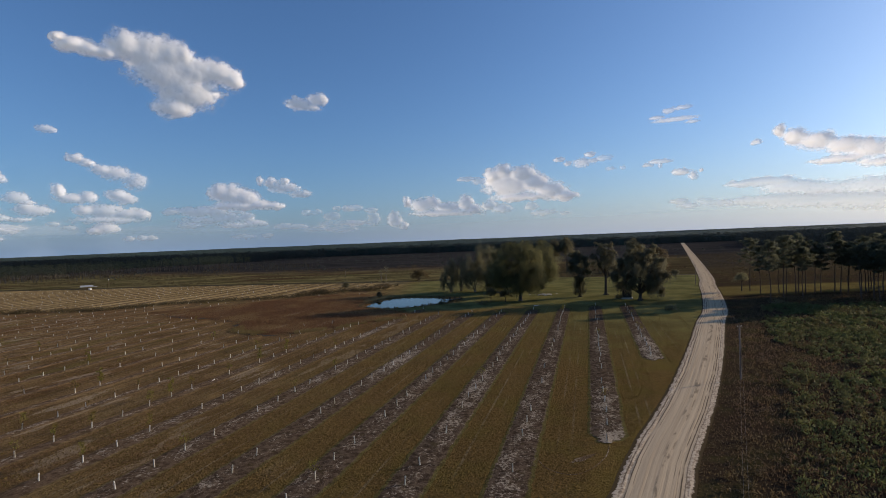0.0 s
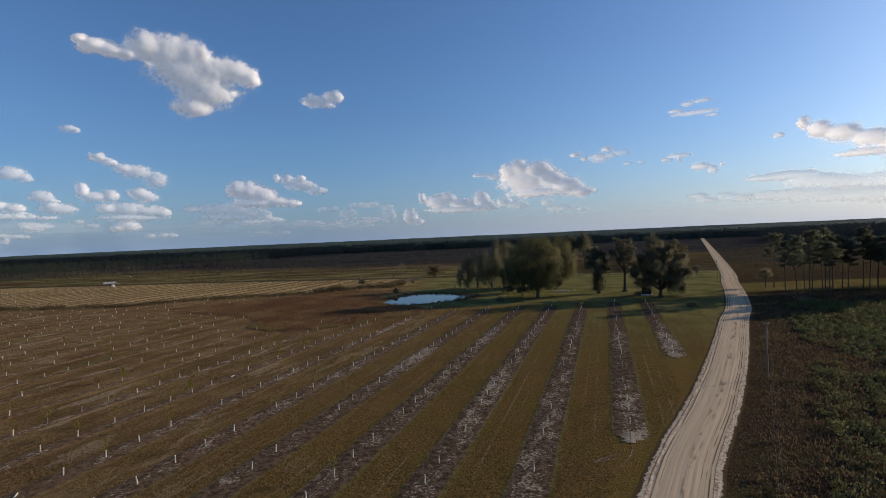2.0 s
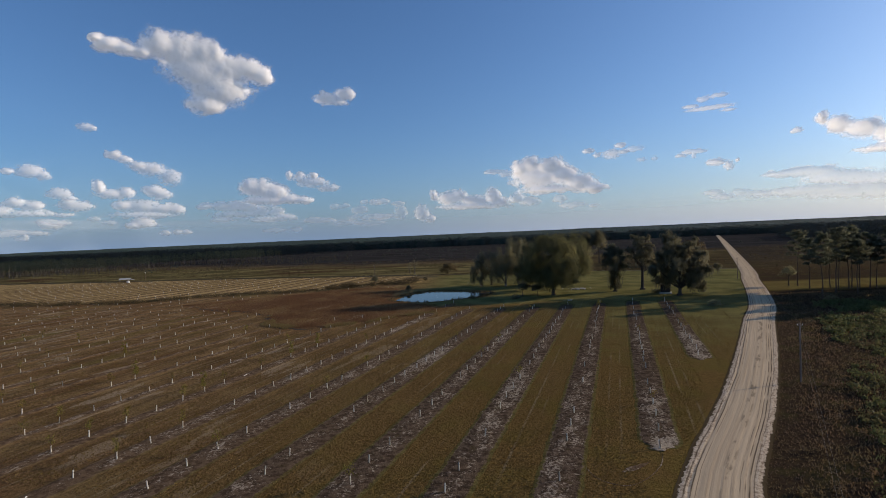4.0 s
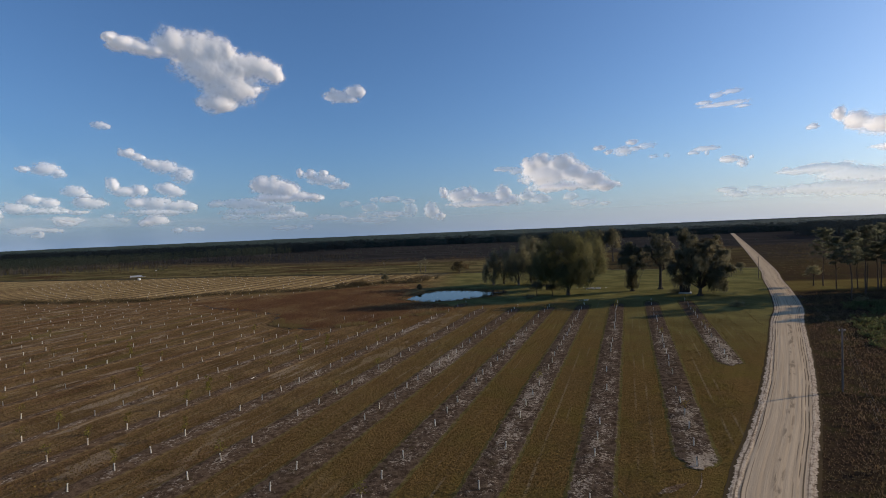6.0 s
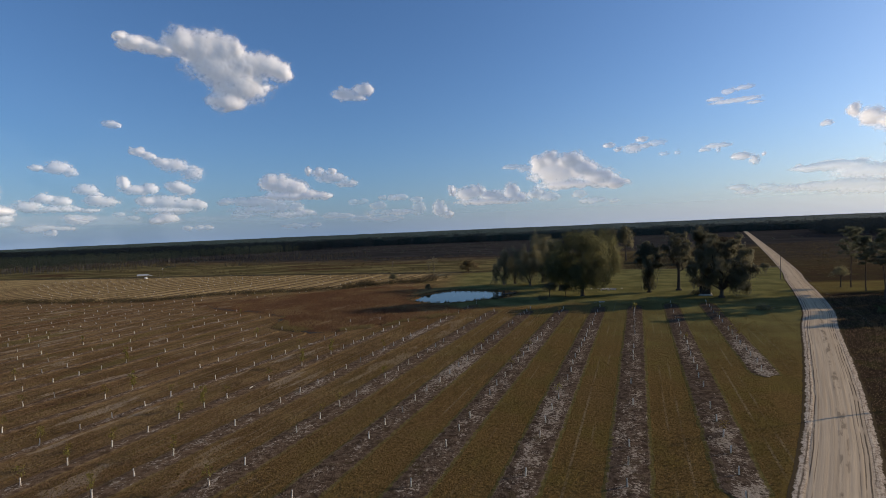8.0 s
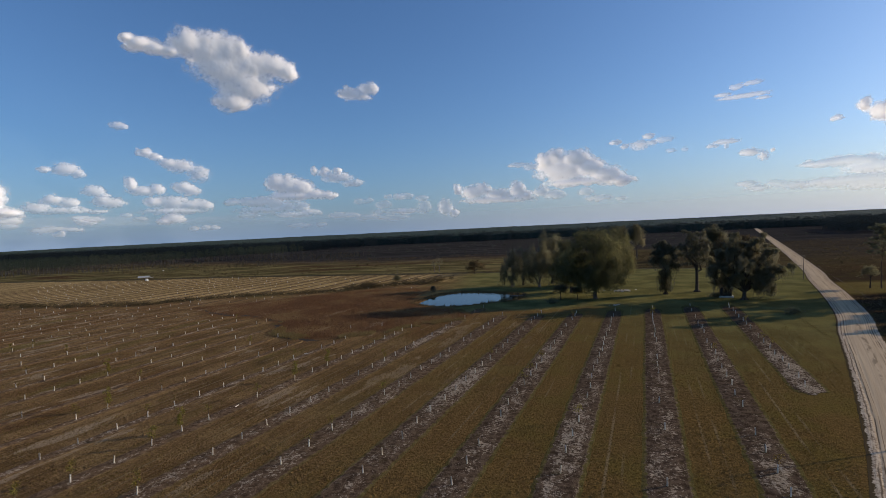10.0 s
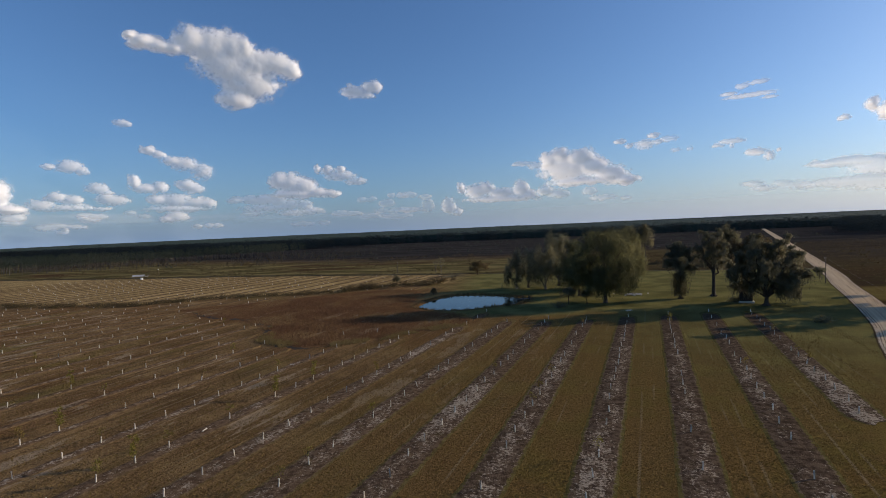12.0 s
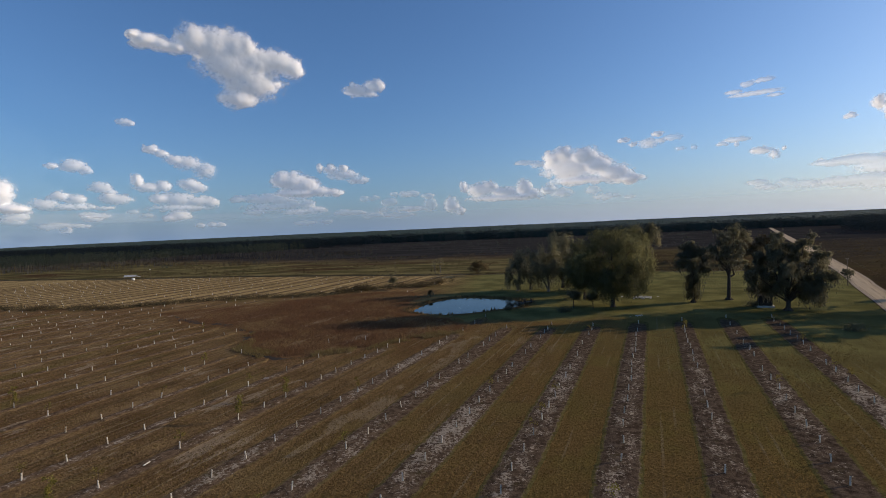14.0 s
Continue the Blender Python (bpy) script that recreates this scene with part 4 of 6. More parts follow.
cloud(0.85, (24.0, 6.1, 0.72, 0.33), (25.1, 5.6, 0.42, 0.44), (25.9, 6.2, 0.14, 0.16))
cloud(0.7, (23.6, 11.5, 1.85, 0.21), (21.8, 11.9, 0.60, 0.16), (25.2, 11.1, 0.66, 0.16))
cloud(0.55, (24.3, 12.6, 0.77, 0.21), (23.0, 12.4, 0.59, 0.27))
cloud(0.8, (30.7, 8.3, 0.37, 0.25), (30.4, 8.2, 0.21, 0.15))
cloud(1, (32.7, 9.2, 0.40, 0.52), (33.8, 8.4, 0.86, 0.67), (35.4, 7.8, 1.15, 0.71), (37.4, 7.0, 1.32, 0.69), (39.1, 6.5, 1.11, 0.82), (41.1, 6.4, 1.18, 0.84), (37.0, 5.9, 1.89, 0.35), (40.0, 5.3, 1.44, 0.38))
cloud(0.7, (29.6, 4.4, 1.33, 0.33), (31.6, 4.4, 1.63, 0.43), (33.4, 3.7, 1.91, 0.58), (35.8, 3.3, 2.04, 0.62), (38.9, 3.3, 1.64, 0.69), (41.1, 3.0, 1.74, 0.76))
cloud(0.6, (32.3, 2.7, 3.57, 0.48), (36.1, 2.2, 4.45, 0.61), (40.0, 1.9, 3.25, 0.68))
cloud(0.6, (23.7, 3.1, 0.68, 0.28), (24.5, 2.6, 0.96, 0.28))
cloud(0.4, (27.2, 2.6, 1.36, 0.38), (26.0, 3.0, 0.65, 0.27))
cloud(1, (-49.9, 4.6, 0.73, 1.07), (-50.6, 4.3, 0.79, 1.15), (-49.3, 3.3, 1.05, 0.44))
cloud(0.6, (-48.9, 2.6, 0.68, 0.40), (-49.5, 2.5, 0.45, 0.30))
cloud(0.18, (-44.8, 2.5, 4.83, 0.36), (-40.1, 2.0, 4.08, 0.33), (-47.5, 2.1, 2.23, 0.34))
cloud(0.18, (-31.7, 2.2, 4.27, 0.35), (-26.1, 1.9, 4.05, 0.31), (-19.5, 2.0, 3.71, 0.32))


def low_puffs():
    g = np.random.default_rng(17)
    for i in range(16):
        az, el, w = g.uniform(-49, -9), g.uniform(1.2, 4.0), g.uniform(0.5, 1.3)
        lobes = [(az + g.normal(0, w * 0.7), el + abs(g.normal(0, 0.12)), w * g.uniform(0.4, 0.8), g.uniform(0.18, 0.34)) for k in range(4)]
        cloud(g.uniform(0.3, 0.52), *lobes)


low_puffs()


# ---- added glowing shell, painted as haze low over the horizon ----
def build_haze_glow():
    m, nt, b = node_material("haze", 1.0, 0.0)
    d, t = nt.nodes.new("ShaderNodeBsdfDiffuse"), nt.nodes.new("ShaderNodeBsdfTranslucent")
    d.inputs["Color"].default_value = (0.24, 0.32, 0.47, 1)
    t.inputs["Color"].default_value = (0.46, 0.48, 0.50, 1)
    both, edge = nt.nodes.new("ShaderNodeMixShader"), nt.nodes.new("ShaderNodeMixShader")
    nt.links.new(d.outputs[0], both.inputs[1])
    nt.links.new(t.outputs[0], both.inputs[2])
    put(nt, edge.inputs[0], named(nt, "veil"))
    # blue emission and tint stand in for skylight scattered by haze
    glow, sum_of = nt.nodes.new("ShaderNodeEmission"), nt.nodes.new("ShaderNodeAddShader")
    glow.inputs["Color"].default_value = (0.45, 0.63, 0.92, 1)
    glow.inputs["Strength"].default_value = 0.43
    nt.links.new(both.outputs[0], sum_of.inputs[0])
    nt.links.new(glow.outputs[0], sum_of.inputs[1])
    nt.links.new(nt.nodes.new("ShaderNodeBsdfTransparent").outputs[0], edge.inputs[1])
    nt.links.new(sum_of.outputs[0], edge.inputs[2])
    nt.links.new(edge.outputs[0], nt.nodes["Material Output"].inputs["Surface"])
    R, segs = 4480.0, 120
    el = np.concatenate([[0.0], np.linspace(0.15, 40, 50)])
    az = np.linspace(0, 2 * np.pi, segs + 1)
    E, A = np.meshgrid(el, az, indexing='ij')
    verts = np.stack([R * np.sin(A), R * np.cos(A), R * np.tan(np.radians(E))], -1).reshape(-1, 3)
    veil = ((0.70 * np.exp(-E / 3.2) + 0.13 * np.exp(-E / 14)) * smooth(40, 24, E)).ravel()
    stuff("backdrop", mesh_of("backdrop", verts, grid_faces(len(el), segs + 1), m, {"veil": veil}, soft=True), "added glowing shell, tinted to stand in for haze over the horizon", "sky haze", "structure")


build_haze_glow()


# ---- trees ----
def grow(soup, tips, p, d, r, length, depth, g, droop=0.0, spread=0.75):
    """A limb of three bent pieces that forks at its end."""
    d = d / np.linalg.norm(d)
    for i in range(3):
        bend = g.normal(0, 0.16, 3) + np.array([0, 0, -droop if depth < 2 else 0.06])
        d2 = d + bend
        d2 /= np.linalg.norm(d2)
        p2 = p + d2 * length / 3
        r2 = r * 0.86
        soup.tube(p, p2, r, r2, 7 if r > 0.2 else 5)
        if depth <= 2:
            tips.append(p2)
        p, d, r = p2, d2, r2
    if depth == 0:
        return
    n = 3 if g.random() < 0.5 else 2
    turn = g.uniform(0, 2 * np.pi)
    s = np.cross(d, (0.3, 0.2, 0.9))
    s /= np.linalg.norm(s) + 1e-9
    w = np.cross(d, s)
    for i in range(n):
        ang = turn + i * 2 * np.pi / n + g.normal(0, 0.3)
        out = d + spread * (math.cos(ang) * s + math.sin(ang) * w) * g.uniform(0.7, 1.2)
        grow(soup, tips, p, out, r * (0.62 if n == 3 else 0.7), length * g.uniform(0.68, 0.86), depth - 1, g, droop, spread)


def broad_tree(name, at, height, width, seed, leaf, bark, label, trunk=0.3, leaves=9000, size=0.32, moss=0, droop=0.06, low=0.25, puff=1.25, group="", fall=4.5, clump=1.0):
    """A forked trunk, limbs and a crown of leaf clumps; moss hangs below the limbs."""
    g = np.random.default_rng(seed)
    wood, tips = Soup(), []
    base_r = height * 0.026
    lean = np.array([g.normal(0, 0.04), g.normal(0, 0.04), 1.0])
    p = np.zeros(3)
    wood.tube((0, 0, -0.3), (0, 0, 0.5), base_r * 1.7, base_r * 1.08, 9)
    wood.tube((0, 0, 0.5), lean * height * trunk, base_r * 1.08, base_r * 0.85, 9)
    p = lean * height * trunk
    for i in range(4):
        ang = i * 1.57 + g.normal(0, 0.3)
        grow(wood, tips, p - lean * g.uniform(0, height * 0.06), np.array([math.cos(ang) * 0.75, math.sin(ang) * 0.75, g.uniform(0.6, 1.1)]), base_r * 0.58, height * 0.24, 3, g, droop)
    grow(wood, tips, p, np.array([0, 0, 1.0]), base_r * 0.7, height * 0.26, 3, g, droop)
    v = np.vstack(wood.v)
    tips = np.array(tips)
    high = tips[:, 2] > height * trunk
    sx = width / 2 / np.percentile(np.hypot(tips[:, 0], tips[:, 1]), 95)
    top = np.percentile(tips[:, 2], 99)
    z0 = height * trunk

    def fit_crown(a):
        b = a.copy()
        w = smooth(z0 * 0.6, z0 * 1.3, b[:, 2])[:, None]
        b[:, :2] = b[:, :2] * (1 + (sx - 1) * w)
        over = np.maximum(b[:, 2] - z0, 0)
        b[:, 2] = np.where(b[:, 2] > z0, z0 + over * (height - 1.0 - z0) / (top - z0), b[:, 2])
        return b
    wood.v = [fit_crown(a) for a in wood.v]
    tips = fit_crown(tips)
    root = thing(name, at, label, "tree", group)
    part("trunk", wood.mesh("trunk", bark), root)
    leaves, size, puff = int(leaves * 1.6), size * 0.8, puff * 0.75
    crown = Soup()
    bunch = tips[g.permutation(len(tips))[:max(8, int(len(tips) * clump))]]
    pick = bunch[g.integers(0, len(bunch), leaves)]
    pts = pick + np.clip(g.normal(0, puff, (leaves, 3)), -1.6 * puff, 1.6 * puff) * np.array([1, 1, 0.75])
    pts = pts[pts[:, 2] > height * low * g.uniform(0.5, 1.3, leaves)]
    crown.cards(pts, size, 0.6, None, g, pts - np.array([0, 0, height * 0.45]) + g.normal(0, 1.2, pts.shape))
    part("crown", crown.mesh("crown", leaf), root)
    if moss:
        hang = Soup()
        pick = tips[g.integers(0, len(tips), moss)] + g.normal(0, 0.5, (moss, 3))
        drop = g.uniform(0, 1, moss) ** 1.5 * fall
        for j in range(5):
            pj = pick - np.column_stack([g.normal(0, 0.15, moss), g.normal(0, 0.15, moss), drop * (j + 0.5) / 5])
            pj = pj[pj[:, 2] > 1.0]
            hang.cards(pj, 0.26, 0.36, (0, 0, -1), g, pj - np.array([0, 0, height * 0.45]))
        part("hanging_moss", hang.mesh("hanging_moss", MOSS), root, "grey-green hanging moss")
    return root


def elm(name, at, height, width, seed, label, count=16000):
    """A dense rounded crown that hangs low all round over a short trunk."""
    g = np.random.default_rng(seed)
    root = broad_tree(name, at, height, width * 0.85, seed, ELM_LEAF, BARK, label, 0.22, 100, 0.3, 0, 0.10, 0.12)
    crown = Soup()
    n = 520
    lobes = [(0.0, 0.0, height * 0.56, width * 0.40, height * 0.41)] * 6
    for k in range(9):
        a0 = k * 0.698 + g.normal(0, 0.15)
        reach = width * g.uniform(0.22, 0.30)
        lobes.append((math.cos(a0) * reach, math.sin(a0) * reach, height * g.uniform(0.26, 0.52), width * g.uniform(0.15, 0.21), height * g.uniform(0.18, 0.26)))
    lobes = np.array(lobes)[g.integers(0, 15, n)]
    ang, el = g.uniform(0, 2 * np.pi, n), np.arcsin(g.uniform(-0.8, 1, n))
    rad = g.uniform(0.45, 1.0, n) ** 0.5
    c = np.stack([lobes[:, 0] + np.cos(ang) * np.cos(el) * lobes[:, 3] * rad, lobes[:, 1] + np.sin(ang) * np.cos(el) * lobes[:, 3] * rad, lobes[:, 2] + np.sin(el) * lobes[:, 4] * rad], -1)
    pts = np.repeat(c, count // n, 0) + g.normal(0, 0.8, (n * (count // n), 3)) * np.array([1, 1, 1.2])
    keep = pts[:, 2] > 1.6 + 2.2 * g.random(len(pts))
    pts = pts[keep]
    out = np.repeat(c - lobes[:, :3] * np.array([0.6, 0.6, 0.8]), count // n, 0)[keep]
    crown.cards(pts, 0.27, 0.5, (0, 0, -0.8), g, out + g.normal(0, 1.0, out.shape))
    for child in list(root.children):
        if child.name.startswith("crown"):
            child.data = crown.mesh("crown", ELM_LEAF)
    return root


def live_oak(at, height, width, seed, label, fork, low, limbs, puff, sprays, moss, clad=0.0):
    """A thick trunk that forks into winding limbs, each limb hung with separate clumps of leaves and strands of moss."""
    g = np.random.default_rng(seed)
    root = thing("oak_tree", at, label, "tree", "oaks on the lawn")
    wood, crown, hang = Soup(), Soup(), Soup()
    r0 = 0.02 * height + 0.008 * width
    top = np.array([g.normal(0, 0.3), g.normal(0, 0.3), height * fork])
    for k in range(5):
        ang = k * 1.257
        wood.tube((math.cos(ang) * r0 * 2.2, math.sin(ang) * r0 * 2.2, -0.2), (0, 0, 1.1), r0 * 0.5, r0 * 0.45, 6)
    wood.tube((0, 0, -0.3), (0, 0, 0.8), r0 * 1.5, r0 * 1.05, 10)
    wood.tube((0, 0, 0.8), top, r0 * 1.05, r0 * 0.8, 10)
    clumps = []
    for k in range(limbs):
        ang = k * 2.399 + g.normal(0, 0.25)
        rise = (k + 0.5) / limbs
        reach = width / 2 * g.uniform(0.7, 1.0) * math.sin(math.pi * min(1.0, 0.28 + 0.62 * rise) ** 0.8)
        tip_z = height * (low + 0.03 + (0.93 - low) * rise ** 0.85)
        p, n = top * g.uniform(0.75, 1.0), 7
        goal = np.array([math.cos(ang) * reach, math.sin(ang) * reach, tip_z])
        r = r0 * g.uniform(0.38, 0.55)
        for i in range(1, n + 1):
            w = i / n
            q = top * (1 - w) + goal * w + np.array([0, 0, math.sin(math.pi * w) * height * 0.07]) + g.normal(0, 0.035 * height, 3) * (w < 1) * 0.7
            wood.tube(p, q, r, r * 0.8, 7)
            r *= 0.8
            if i > 2:
                for b in range(2):
                    a1 = g.uniform(0, 6.28)
                    t = q + np.array([math.cos(a1), math.sin(a1), g.uniform(-0.1, 0.8)]) * width * g.uniform(0.06, 0.14)
                    wood.tube(q, t, r * 0.5, r * 0.2, 5)
                    clumps.append((t, g.uniform(0.55, 1.1)))
            p = q
        clumps.append((goal, 1.0))
    for c, s0 in clumps:
        if c[2] < height * low * g.uniform(0.7, 1.2):
            continue
        rad = puff * 0.42 * s0
        n = int(sprays * 3.4 * s0)
        d = g.normal(size=(n, 3))
        d /= np.linalg.norm(d, axis=1)[:, None]
        away = d * (rad * g.uniform(0.35, 1.05, n) ** 0.6)[:, None] * np.array([1.15, 1.15, 0.75])
        pts = c + away
        crown.cards(pts, 0.26, 0.62, None, g, away + (c - np.array([0, 0, height * 0.5])) * 0.15)
    part("trunk", wood.mesh("trunk", BARK), root)
    part("crown", crown.mesh("crown", OAK_LEAF), root)
    base = np.array([c for c, _ in clumps])
    pick = base[g.integers(0, len(base), moss)] + g.normal(0, 0.6, (moss, 3))
    if clad:
        stem = g.random(moss) < clad
        pick[stem] = np.column_stack([g.normal(0, 1.1, stem.sum()), g.normal(0, 1.1, stem.sum()), g.uniform(2.0, height * fork * 1.1, stem.sum())])
    drop = g.uniform(0, 1, moss) ** 1.6 * 3.6
    for j in range(4):
        pj = pick - np.column_stack([g.normal(0, 0.1, moss), g.normal(0, 0.1, moss), drop * (j + 0.5) / 4])
        pj = pj[pj[:, 2] > 0.9]
        hang.cards(pj, 0.32, 0.34, (0, 0, -1), g, pj - np.array([0, 0, height * 0.45]))
    part("hanging_moss", hang.mesh("hanging_moss", MOSS), root, "grey-green hanging moss")
    return root


def pine_meshes(seed, height):
    """A tall bare trunk with an open, uneven crown of needle tufts on rising limbs."""
    g = np.random.default_rng(seed)
    wood, crown = Soup(), Soup()
    r, p, spine = 0.24, np.array([0, 0, -0.2]), []
    for i in range(9):
        p2 = p + np.array([g.normal(0, 0.12), g.normal(0, 0.12), height * 0.97 / 9])
        wood.tube(p, p2, r, r * 0.86, 8)
        spine.append(p2)
        p, r = p2, r * 0.86
    spine = np.array(spine)
    at_z = lambda z: np.array([np.interp(z, spine[:, 2], spine[:, 0]), np.interp(z, spine[:, 2], spine[:, 1]), z])
    start = height * g.uniform(0.40, 0.56)
    count = int(g.integers(24, 34))
    for i in range(count):
        w = i / count
        z = start + (height - start) * w ** 0.85
        reach = (math.sin(math.pi * (0.22 + 0.74 * w)) ** 0.8) * height * 0.165 * g.uniform(0.35, 1.25) + 0.4
        ang = i * 2.4 + g.normal(0, 0.5)
        root = at_z(z)
        tip = root + np.array([math.cos(ang) * reach, math.sin(ang) * reach, reach * g.uniform(0.05, 0.5)])
        wood.tube(root, tip, 0.07, 0.025, 4)
        for f in (0.4, 0.7, 1.0):
            if g.random() < 0.18:
                continue
            m = 40
            c = root * (1 - f) + tip * f
            away = g.normal(0, 0.5, (m, 3)) * np.array([1, 1, 0.5])
            crown.cards(c + away, 0.36, 0.38, None, g, away * 2 + np.array([c[0], c[1], 0.8]))
    for i in range(int(g.integers(2, 6))):
        z, ang = g.uniform(height * 0.22, start), g.uniform(0, 6.28)
        wood.tube(at_z(z), at_z(z) + np.array([math.cos(ang) * 1.1, math.sin(ang) * 1.1, 0.1]), 0.05, 0.015, 4)
    return wood.mesh("trunk", PINE_BARK), crown.mesh("crown", PINE_LEAF)


def build_trees():
    elm("elm_tree", (24.0, 192.5), 25.5, 26.0, 11, "large round-crowned dark olive tree on the lawn", 52000)
    elm("elm_tree", (40.5, 238.0), 25.5, 18.0, 12, "tall leafy tree standing behind a larger one", 20000)
    elm("elm_tree", (17.5, 210.0), 18.0, 12.0, 13, "leafy tree in a clump beside the pond", 15000)
    broad_tree("small_tree", (11.7, 192.0), 6.5, 4.5, 14, OAK_LEAF, BARK, "small slender tree beside the pond lawn", 0.4, 1400, 0.22, 0, 0.05, 0.35, 0.6)
    broad_tree("small_tree", (17.6, 190.4), 5.5, 4.0, 15, OAK_LEAF, BARK, "small dark tree under the large crown", 0.35, 1200, 0.22, 0, 0.05, 0.3, 0.6)
    broad_tree("willow_tree", (-5.8, 237), 17.5, 9.5, 16, WILLOW_LEAF, PALE_BARK, "slender pale willow hung with grey-green moss beside the pond", 0.12, 2256, 0.28, 800, 0.16, 0.06, 1.0, "", 7.0)
    broad_tree("willow_tree", (-0.6, 240), 18.0, 9.0, 17, WILLOW_LEAF, BARK, "thin pale-leaved tree beside the pond", 0.12, 1996, 0.28, 700, 0.16, 0.06, 1.0, "", 7.0)
    broad_tree("willow_tree", (6.4, 232.5), 19.5, 13.0, 18, WILLOW_LEAF, PALE_BARK, "pale grey-green willow with leaning trunks", 0.1, 3732, 0.3, 1300, 0.2, 0.05, 1.1, "", 8.0)
    broad_tree("willow_tree", (13.0, 243), 24.0, 12.0, 19, WILLOW_LEAF, BARK, "tall thin-leaved tree behind the pond", 0.15, 3472, 0.32, 900, 0.12, 0.08, 1.1, "", 9.0)
    broad_tree("willow_tree", (17.5, 226), 21.0, 12.0, 20, ELM_LEAF, BARK, "olive leafy tree between pond and lawn", 0.12, 5270, 0.32, 900, 0.16, 0.06, 1.1, "", 8.0)
    live_oak((49.9, 198.1), 19.5, 10.5, 25, "narrow oak with a moss-clad trunk and small crown", 0.42, 0.46, 8, 2.6, 34, 2600, 0.35)
    live_oak((62.0, 202.0), 23.5, 13.5, 32, "open-branched oak with sparse leaves and bare trunk", 0.34, 0.46, 10, 1.8, 22, 900)
    live_oak((69.0, 180.5), 21.5, 22.0, 23, "spreading live oak heavy with leaves and hanging moss", 0.14, 0.07, 15, 3.3, 52, 6000)
    broad_tree("small_tree", (118.3, 199.5), 8.5, 4.5, 24, WILLOW_LEAF, BARK, "small thin-leaved tree at the roadside", 0.45, 900, 0.24, 0, 0.03, 0.4, 0.6)
    broad_tree("far_tree", (82, 372), 25, 12, 26, OAK_LEAF, BARK, "tall dark tree at the far field's edge", 0.25, 3000, 0.5, 0, 0.05, 0.25, 1.3)
    broad_tree("far_tree", (73, 376), 24, 10, 27, OAK_LEAF, BARK, "tall dark tree at the far field's edge", 0.25, 2600, 0.5, 0, 0.05, 0.2, 1.3)
    broad_tree("far_tree", (132, 364), 22, 13, 35, OAK_LEAF, BARK, "dark round tree far behind the lawn", 0.2, 4200, 0.5, 0, 0.05, 0.15, 1.4)
    broad_tree("far_tree", (133, 331), 16, 16, 28, SHRUB_LEAF, BARK, "brown-leaved thicket tree beside the road", 0.2, 3000, 0.45, 0, 0.05, 0.15, 1.3)
    broad_tree("far_tree", (121, 334), 14, 14, 29, SHRUB_LEAF, BARK, "brown-leaved thicket tree behind the lawn", 0.2, 2600, 0.45, 0, 0.05, 0.15, 1.3)
    broad_tree("far_tree", (-28, 307), 8.5, 12, 30, SHRUB_LEAF, BARK, "low wide bare-looking tree by the field edge", 0.2, 2200, 0.3, 0, 0.05, 0.15, 0.8)
    broad_tree("small_tree", (-66, 263), 6.0, 3.6, 31, OAK_LEAF, BARK, "small dark evergreen in the brush line", 0.15, 1100, 0.22, 0, 0.05, 0.1, 0.6)
    broad_tree("small_tree", (-40.5, 224), 3.6, 2.4, 37, OAK_LEAF, BARK, "small evergreen at the pond's edge", 0.15, 700, 0.2, 0, 0.05, 0.1, 0.4)
    broad_tree("dead_tree", (-53, 330), 11, 5, 33, WILLOW_LEAF, PALE_BARK, "pale bare tree in the far field", 0.3, 150, 0.25, 0, 0.0, 0.4, 0.7)
    broad_tree("dead_tree", (-56.5, 331), 9, 4, 34, WILLOW_LEAF, PALE_BARK, "pale bare tree in the far field", 0.3, 120, 0.25, 0, 0.0, 0.4, 0.7)

    g = np.random.default_rng(5)
    spots = [(120.9, 198), (119.5, 188.3), (107.5, 162), (127.4, 189.3), (118, 171.7), (127, 184.3), (130.7, 184.4), (132.8, 186), (123.2, 169),
             (135, 185.2), (137, 183), (140.6, 184.7), (146.6, 186), (146.4, 182.5), (147, 179.5), (152.6, 186.5), (149.7, 176.5), (154.2, 180),
             (157, 182.5), (176, 203), (153.5, 171.8), (163, 189), (161, 175), (168, 184), (172, 190), (179, 186), (170, 171), (186, 195), (183, 178),
             (199, 176), (208, 183), (222, 178), (203, 168), (216, 190), (176, 178), (181, 170), (190, 184), (194, 172), (188, 203), (198, 196),
             (206, 205), (212, 170), (221, 200), (229, 188), (236, 176), (234, 206), (228, 214), (243, 192), (174, 165), (188, 163), (250, 182),
             (139, 148.5), (142, 152.5), (140.5, 157), (145, 156), (147.5, 161), (144, 164), (151, 165), (154, 161), (157, 168), (162, 165),
             (165, 172), (169, 166), (137.5, 161), (148, 169)]
    kinds = [pine_meshes(100 + i, h) for i, h in enumerate((21.0, 20.0, 22.5, 19.0, 21.5))]
    for i, (x, y) in enumerate(spots):
        root = thing("pine_tree", (x, y), "tall pine with a bare trunk and tufted dark crown", "pine tree", "pines beside the road", g.uniform(0, 360), g.uniform(0.9, 1.06))
        trunk, crown = kinds[i % 5]
        part("trunk", trunk, root)
        part("crown", crown, root)


build_trees()


